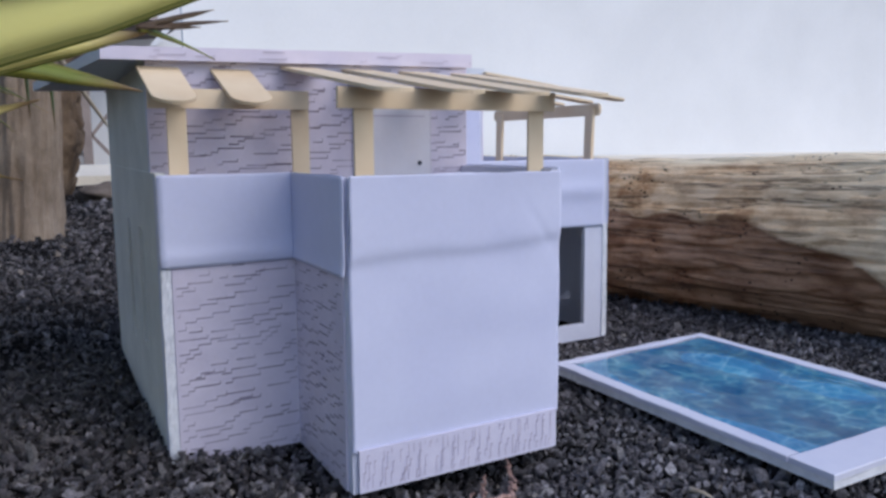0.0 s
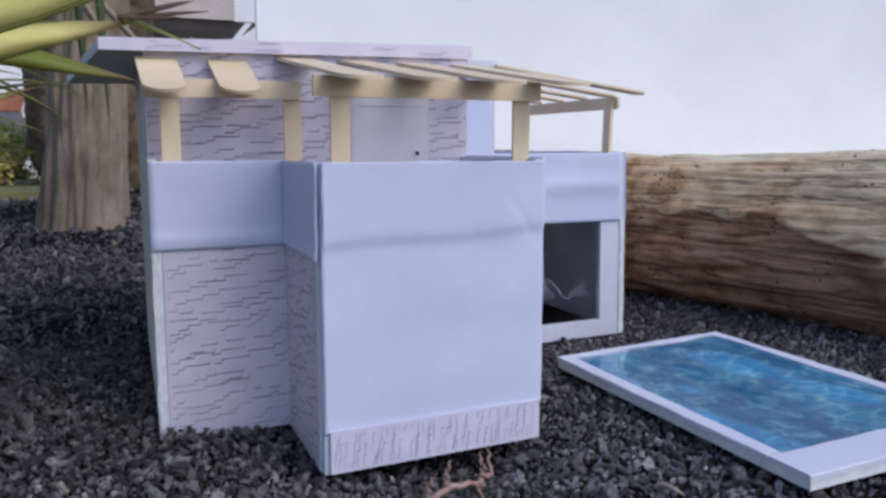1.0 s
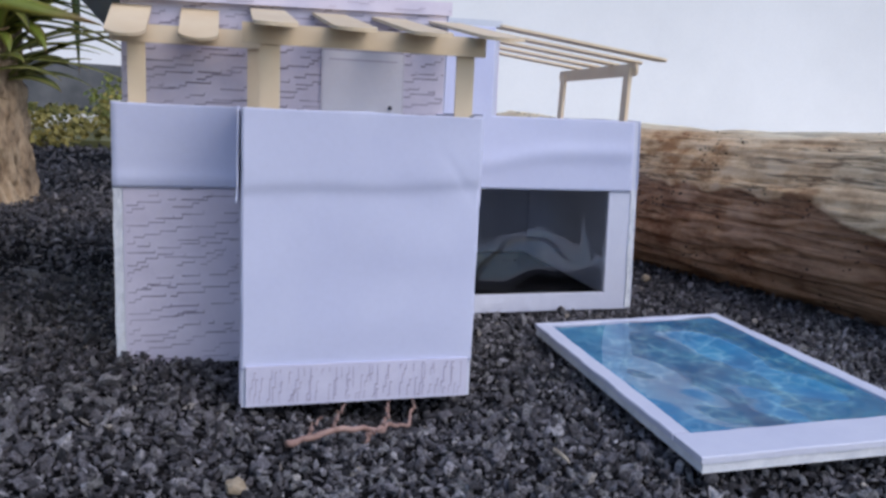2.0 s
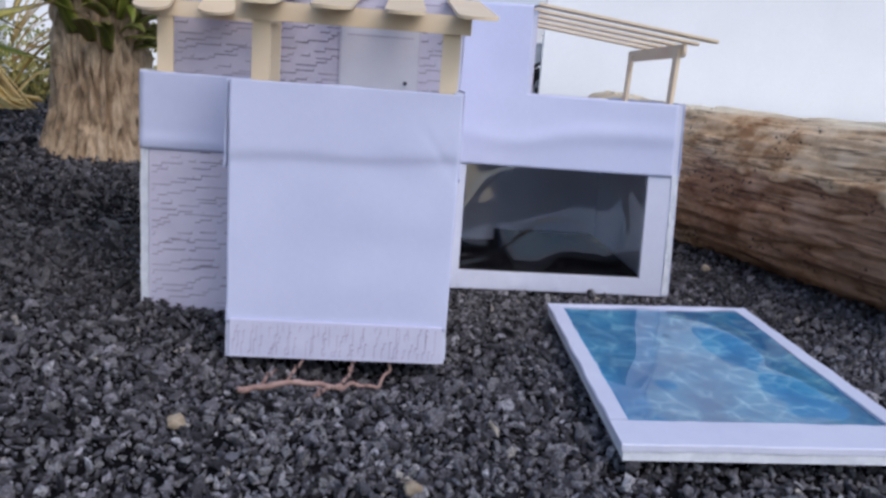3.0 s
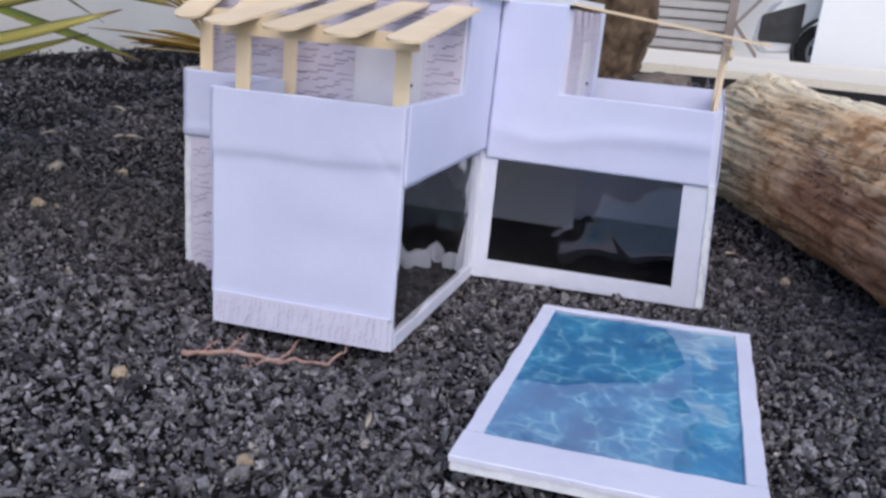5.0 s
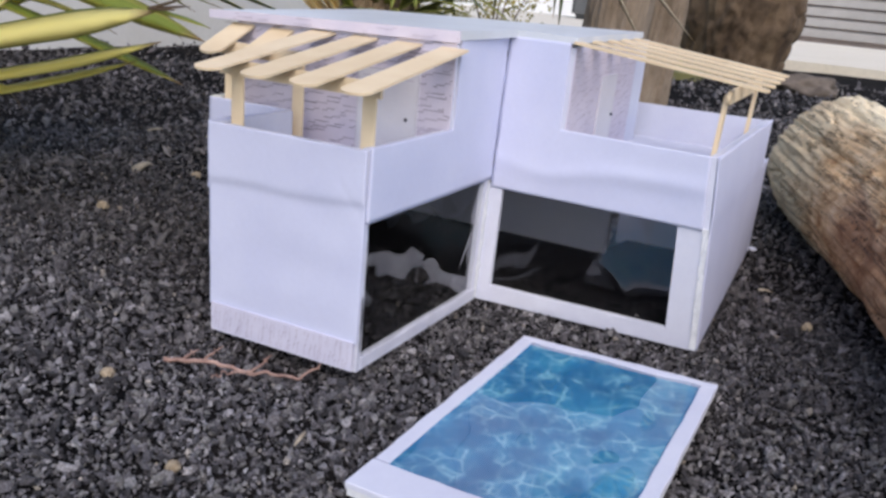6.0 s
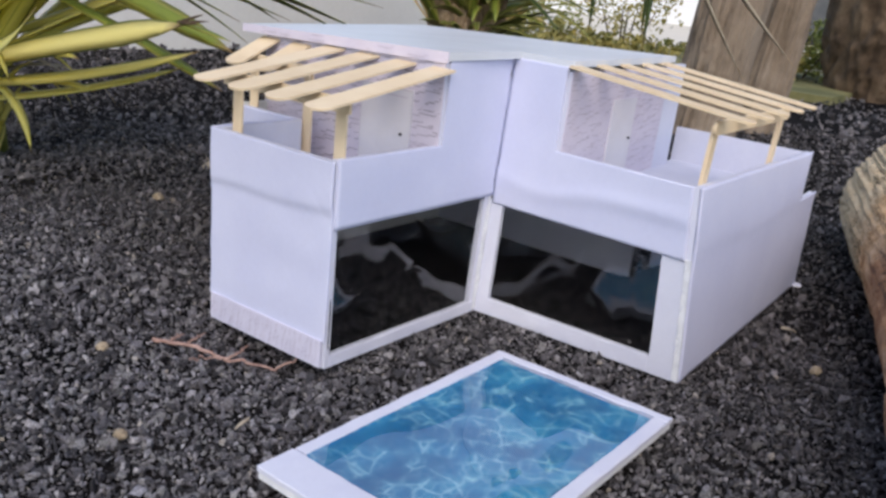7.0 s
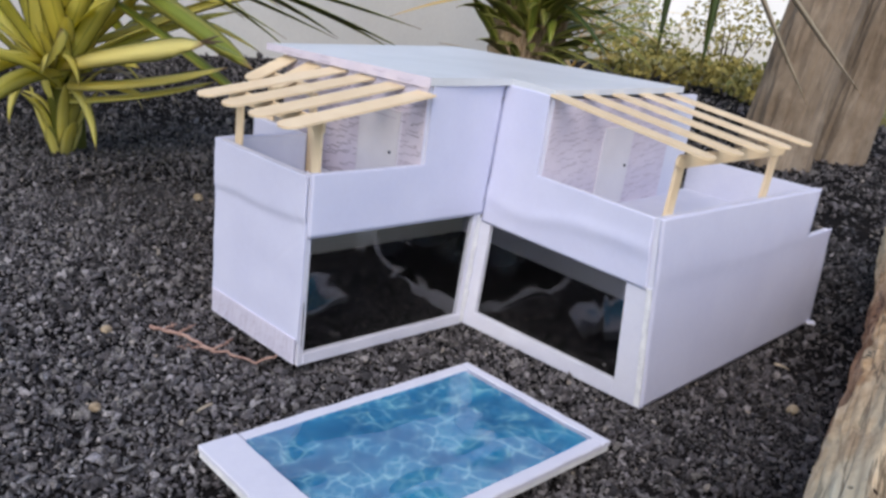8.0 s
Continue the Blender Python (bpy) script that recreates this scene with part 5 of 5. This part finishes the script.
for i in range(len(PROFILE)):
    k = (i + 1) % len(PROFILE)
    bm.faces.new((fa[i], fb[i], fb[k], fa[k]))
bmesh.ops.bevel(bm, geom=[e for e in bm.edges if abs(e.verts[0].co.y - e.verts[1].co.y) < 0.01], offset=0.025, segments=2, affect="EDGES")
part("car_body", bm, CAR_WHITE, car)
bm = bmesh.new()
prism(bm, [(1.13, 9.72), (1.56, 9.72), (1.56, 9.765), (1.13, 9.765)], [0.42, 0.42, 0.42, 0.42], [0.70, 0.86, 0.86, 0.70])
bmesh.ops.bevel(bm, geom=bm.edges[:], offset=0.015, segments=2, affect="EDGES")
part("front_bumper", bm, CAR_BLACK, car, "dark plastic bumper corner")
bm = bmesh.new()
fa = [bm.verts.new((x + CX, 9.742, z)) for x, z in ((2.05, 1.02), (2.5, 1.06), (3.15, 1.40), (3.0, 1.44), (2.3, 1.22))]
fb = [bm.verts.new((v.co.x, 9.752, v.co.z)) for v in fa]
bm.faces.new(fa)
bm.faces.new(fb[::-1])
for i in range(5):
    k = (i + 1) % 5
    bm.faces.new((fa[i], fb[i], fb[k], fa[k]))
part("side_window", bm, CAR_GLASS, car)


def ring(bm, cx, cz, y0, y1, r0, r1, seg=40):
    v = [[bm.verts.new((cx + r * math.cos(2 * math.pi * i / seg), y, cz + r * math.sin(2 * math.pi * i / seg))) for i in range(seg)] for r, y in ((r1, y0), (r1, y1), (r0, y1), (r0, y0))]
    for a in range(4):
        b = (a + 1) % 4
        for i in range(seg):
            k = (i + 1) % seg
            bm.faces.new((v[a][i], v[a][k], v[b][k], v[b][i]))


for cx in (1.86, 4.25):
    bm = bmesh.new()
    ring(bm, cx, 0.36, 9.76, 9.95, 0.205, 0.315)
    bmesh.ops.bevel(bm, geom=[e for e in bm.edges if e.calc_length() < 0.06], offset=0.012, segments=2, affect="EDGES")
    wheel = part("wheel", bm, TYRE, car, "black tyre")
    bm = bmesh.new()
    ring(bm, cx, 0.36, 9.77, 9.93, 0.175, 0.205)
    for k in range(7):
        a = 2 * math.pi * k / 7
        c, s_ = math.cos(a), math.sin(a)
        hexa(bm, [(cx + c * r - s_ * w, y, 0.36 + s_ * r + c * w) for y in (9.79, 9.82) for r, w in ((0.02, -0.022), (0.18, -0.016), (0.18, 0.016), (0.02, 0.022))])
    part("rim", bm, RIM, wheel, "silver spoked rim")
    bm = bmesh.new()
    ring(bm, cx, 0.36, 9.90, 9.94, 0.01, 0.175)
    part("brake_disc", bm, CAR_BLACK, wheel)
    bm = bmesh.new()
    ring(bm, cx, 0.37, 9.728, 9.76, 0.335, 0.375)
    part("arch_trim", bm, CAR_BLACK, car)


car.location = (3.27, 10.3, -0.15)

# ---- far behind: dark block standing in for a parked car, and trough ----
bm = bmesh.new()
prism(bm, [(-2.1, 8.3), (-0.42, 8.3), (-0.46, 8.8), (-2.1, 8.8)], 0.05, [0.54, 0.51, 0.51, 0.54])
bmesh.ops.bevel(bm, geom=bm.edges[:], offset=0.05, segments=3, affect="EDGES")
tagged(part("dark_block", bm, BLOCK_GREY), "low dark grey block standing in for a car on pale paving", "planter")
bm = bmesh.new()
hexa(bm, [(-0.80, 8.42, 0.51), (-0.50, 8.42, 0.51), (-0.50, 8.66, 0.51), (-0.80, 8.66, 0.51), (-0.84, 8.40, 0.67), (-0.46, 8.40, 0.67), (-0.46, 8.68, 0.67), (-0.84, 8.68, 0.67)])
bmesh.ops.bevel(bm, geom=bm.edges[:], offset=0.015, segments=2, affect="EDGES")
tagged(part("clay_trough", bm, CLAY), "red-brown clay trough standing on the dark block", "trough")


# ---- shrubs ----
def leaf_cloud(count, centre, size, leaf, seed, hollow=0.35):
    """Many small folded leaves in an uneven cloud."""
    rng = random.Random(seed)
    bm = bmesh.new()
    cx, cy, cz = centre
    for _ in range(count):
        while True:
            p = Vector((rng.uniform(-1, 1), rng.uniform(-1, 1), rng.uniform(-1, 1)))
            q = p.length * (1 + 0.45 * noise.noise((p.x * 2 + seed, p.y * 2, p.z * 2)))
            if hollow < q < 1 and noise.noise((p.x * 4 + seed, p.y * 4, p.z * 4 + 3)) > -0.12:
                break
        c = Vector((cx + p.x * size[0], cy + p.y * size[1], cz + p.z * size[2]))
        d = Vector((rng.gauss(0, 1), rng.gauss(0, 1), rng.gauss(0.3, 1))).normalized()
        s = d.cross(Vector((rng.gauss(0, 1), rng.gauss(0, 1), rng.gauss(0, 1)))).normalized()
        l, w = leaf * rng.uniform(0.7, 1.3), leaf * 0.36
        v = [bm.verts.new(c + e) for e in (-d * l / 2, s * w + d.cross(s) * w * 0.3, d * l / 2, -s * w + d.cross(s) * w * 0.3)]
        bm.faces.new((v[0], v[1], v[2]))
        bm.faces.new((v[0], v[2], v[3]))
    return bm


def shrub(name, x, y, z0, size, count, leaf, mat, seed, label):
    root = root_at(name, x, y)
    rng = random.Random(seed)
    for k in range(5):
        bm = bmesh.new()
        a = rng.uniform(0, 6.28)
        top = Vector((x + size[0] * 0.6 * math.cos(a), y + size[1] * 0.6 * math.sin(a), z0 + size[2]))
        foot = Vector((x + 0.02 * math.cos(a), y + 0.02 * math.sin(a), -0.03))

        def axis(s, top=top, foot=foot):
            return foot.lerp(top, s), Vector((1, 0, 0)), Vector((0, 1, 0))
        tube(bm, axis, 6, 6, lambda s, a: 0.008 * (1 - 0.7 * s) * (1 + size[2]))
        smooth(part("stem", bm, TWIG, root))
    me = part("foliage", leaf_cloud(count, (x, y, z0 + size[2]), size, leaf, seed), mat, root)
    tagged(me, kind="stuff")
    tagged(root, label, "shrub")
    return root


YL, GR = "low yellow-green shrub at the edge of the gravel", "leafy dark green shrub at the edge of the gravel"
shrub("shrub", -0.66, 3.50, 0.0, (0.34, 0.20, 0.085), 1050, 0.03, BUSH_YELLOW, 1, YL)
shrub("shrub", -1.15, 3.40, 0.0, (0.34, 0.22, 0.10), 1050, 0.03, BUSH_YELLOW, 2, YL)
shrub("shrub", -0.40, 4.40, 0.0, (0.15, 0.15, 0.12), 500, 0.03, BUSH_YELLOW, 3, YL)
shrub("shrub", -0.36, 4.6, 0.02, (0.26, 0.3, 0.15), 1300, 0.03, BUSH_LEAF, 5, GR)
shrub("tall_shrub", -1.08, 3.95, 0.10, (0.26, 0.25, 0.17), 700, 0.024, BUSH_YELLOW, 6, "airy light green shrub before the white wall")
shrub("tall_shrub", -1.42, 3.65, 0.06, (0.22, 0.25, 0.15), 600, 0.024, BUSH_LEAF, 7, "airy green shrub before the white wall")

# dry golden clump: strips that rise from one foot and lean west, others lying flat
clump = root_at("dry_plant", -0.88, 2.40)
tagged(clump, "golden dry strap-leaved plant lying over gravel", "dry plant")
rnd = random.Random(8)
for i in range(46):
    foot = Vector((-0.87 + rnd.uniform(-0.05, 0.04), 2.40 + rnd.uniform(-0.07, 0.07), 0.03))
    k = i / 45
    top = (-1.04 - 0.26 * k + rnd.uniform(-0.04, 0.04), 2.42 + rnd.uniform(-0.12, 0.12), 0.62 - 0.10 * k + rnd.uniform(-0.06, 0.06))
    leaf_to(foot, top, rnd.uniform(0.020, 0.036), -rnd.uniform(0.5, 0.95), clump, LEAF_DRY, rnd.uniform(-0.4, 0.4), 0.15, 0.8)
for i in range(16):
    foot = (-0.86 + rnd.uniform(-0.04, 0.04), 2.38 + rnd.uniform(-0.06, 0.10), 0.035 + rnd.uniform(0.0, 0.03))
    tip = (-1.20 - rnd.uniform(0.0, 0.30), 2.36 + rnd.uniform(-0.05, 0.20), 0.035 + rnd.uniform(0.0, 0.06))
    leaf_to(foot, tip, rnd.uniform(0.022, 0.040), rnd.uniform(0.0, 0.35), clump, LEAF_DRY, rnd.uniform(-0.9, 0.2), 0.1, 0.7)
for i in range(14):
    a = rnd.uniform(-0.5, 1.6)
    smooth(part("dead_leaf", leaf_bm((-0.90, 2.44, rnd.uniform(0.05, 0.30)), a, rnd.uniform(0.6, 1.4), rnd.uniform(0.25, 0.48), rnd.uniform(0.014, 0.026), rnd.uniform(0.8, 2.0)), LEAF_DRY, clump, "curling golden dead leaf"))

# long leaf tips hanging from the tree
for x, y, z, w in ((-0.160, 1.770, 0.242, 0.026), (0.085, 1.540, 0.238, 0.022), (0.050, 1.600, 0.262, 0.024)):
    leaf_to((x - 0.015, y + 0.026, 0.85), (x, y, z), w, 0.05, tree, LEAF_GREEN, 0.2)
for top, tip, w, m in (((-0.13, 1.63, 0.80), (0.239, 1.759, 0.194), 0.013, LEAF_PALE), ((-0.10, 1.66, 0.70), (0.328, 1.794, 0.235), 0.013, LEAF_PALE)):
    leaf_to(top, tip, w, -0.12, tree, m, 1.2)

rnd = random.Random(31)
for cx, cy in ((0.22, 2.25), (0.22, 2.61)):
    for i in range(22):
        a = i * 2.4
        smooth(part("leaf", leaf_bm((cx, cy, 2.30 + 0.006 * i), a, rnd.uniform(0.1, 1.2), rnd.uniform(0.6, 1.0), 0.05, rnd.uniform(0.6, 1.5)), LEAF_GREEN, tree))

# ---- small things on the gravel ----
bm = bmesh.new()
bmesh.ops.create_icosphere(bm, subdivisions=4, radius=1.0)
for v in bm.verts:
    v.co *= 1 + 0.38 * noise.noise(v.co * 1.5) + 0.14 * noise.noise(v.co * 3.7)
    v.co = Vector((0.475 + 0.16 * v.co.x, 4.05 + 0.13 * v.co.y, -0.005 + 0.058 * v.co.z))
tagged(smooth(part("boulder", bm, GREY_STONE)), "low grey-brown stone lying behind the log", "stone")

def pebble(x, y, z, r, mat, seed, label):
    bm = bmesh.new()
    bmesh.ops.create_icosphere(bm, subdivisions=2, radius=r)
    for v in bm.verts:
        v.co *= 1 + 0.35 * noise.noise(v.co * (1.2 / r) + Vector((seed, 0, 0)))
        v.co.z *= 0.8
    bmesh.ops.translate(bm, verts=bm.verts, vec=(x, y, z))
    tagged(part("pebble", bm, mat), label, "pebble", "pale pebbles")


for x, y, r, k in ((0.166, 0.305, 0.0055, 1), (0.299, 0.240, 0.0048, 2), (-0.124, 0.558, 0.007, 3), (-0.191, 0.787, 0.007, 5), (0.66, 0.80, 0.006, 6)):
    pebble(x, y, ground_height(x, y) + 0.3 * r, r, PALE_STONE, k * 3.1, "small pale tan pebble among black gravel")

root = root_at("dry_root", 0.245, 0.375)
tagged(root, "thin reddish-brown branching root lying on gravel", "root")


def root_line(pts, r0, r1, name):
    bm = bmesh.new()
    P = [Vector(p) for p in pts]

    def axis(s):
        f = s * (len(P) - 1)
        i = min(int(f), len(P) - 2)
        c = P[i].lerp(P[i + 1], f - i)
        c = c + Vector((0.0030 * noise.noise((s * 9, 2, r0 * 900)), 0.0050 * noise.noise((s * 15, 5, r0 * 900)), 0.0030 * noise.noise((s * 9, 8, 1)) + 0.002))
        d = (P[i + 1] - P[i]).normalized()
        e1 = d.cross(Vector((0, 0, 1))).normalized()
        return c, e1, e1.cross(d)
    tube(bm, axis, 40, 8, lambda s, a: (r0 + (r1 - r0) * s) * (1 + 0.25 * noise.noise((s * 14, math.cos(a), math.sin(a)))))
    smooth(part(name, bm, ROOT_BARK, root))


root_line([(0.193, 0.338, 0.007), (0.205, 0.345, 0.006), (0.220, 0.354, 0.007), (0.238, 0.364, 0.002), (0.252, 0.374, -0.002), (0.264, 0.390, -0.008), (0.277, 0.410, -0.014), (0.285, 0.426, -0.010), (0.284, 0.440, 0.002)], 0.0022, 0.0010, "main_root")
root_line([(0.220, 0.354, 0.007), (0.224, 0.362, 0.012), (0.229, 0.368, 0.017)], 0.0011, 0.0006, "side_root")
root_line([(0.254, 0.376, -0.002), (0.246, 0.364, 0.000), (0.241, 0.352, 0.002), (0.238, 0.344, 0.002)], 0.0011, 0.0006, "side_root")
root_line([(0.252, 0.374, -0.002), (0.259, 0.383, 0.004), (0.260, 0.392, 0.009)], 0.0013, 0.0006, "side_root")
root_line([(0.205, 0.345, 0.006), (0.208, 0.352, 0.010), (0.214, 0.356, 0.014)], 0.0012, 0.0006, "side_root")


def chip(x, y, z, length, az, mat, label):
    bm = leaf_bm((x, y, z), az, 0.25, length, length * 0.22, 0.8)
    tagged(smooth(part("dry_chip", bm, mat)), label, "debris", "dry debris")


SCRAP = mottled("dry_scrap", (0.30, 0.25, 0.19), (0.48, 0.42, 0.33), 90, 0.8)
CH = "curled pale dry leaf scrap lying on gravel"
for x, y, l, a in ((0.346, 0.322, 0.018, 4.9), (-0.363, 0.996, 0.05, 0.5), (-0.53, 1.02, 0.04, 1.2), (-0.547, 1.272, 0.06, 2.7), (0.60, 0.89, 0.018, 0.2), (-0.30, 0.80, 0.09, 5.2)):
    chip(x, y, ground_height(x, y) + 0.002, l, a, SCRAP, CH)
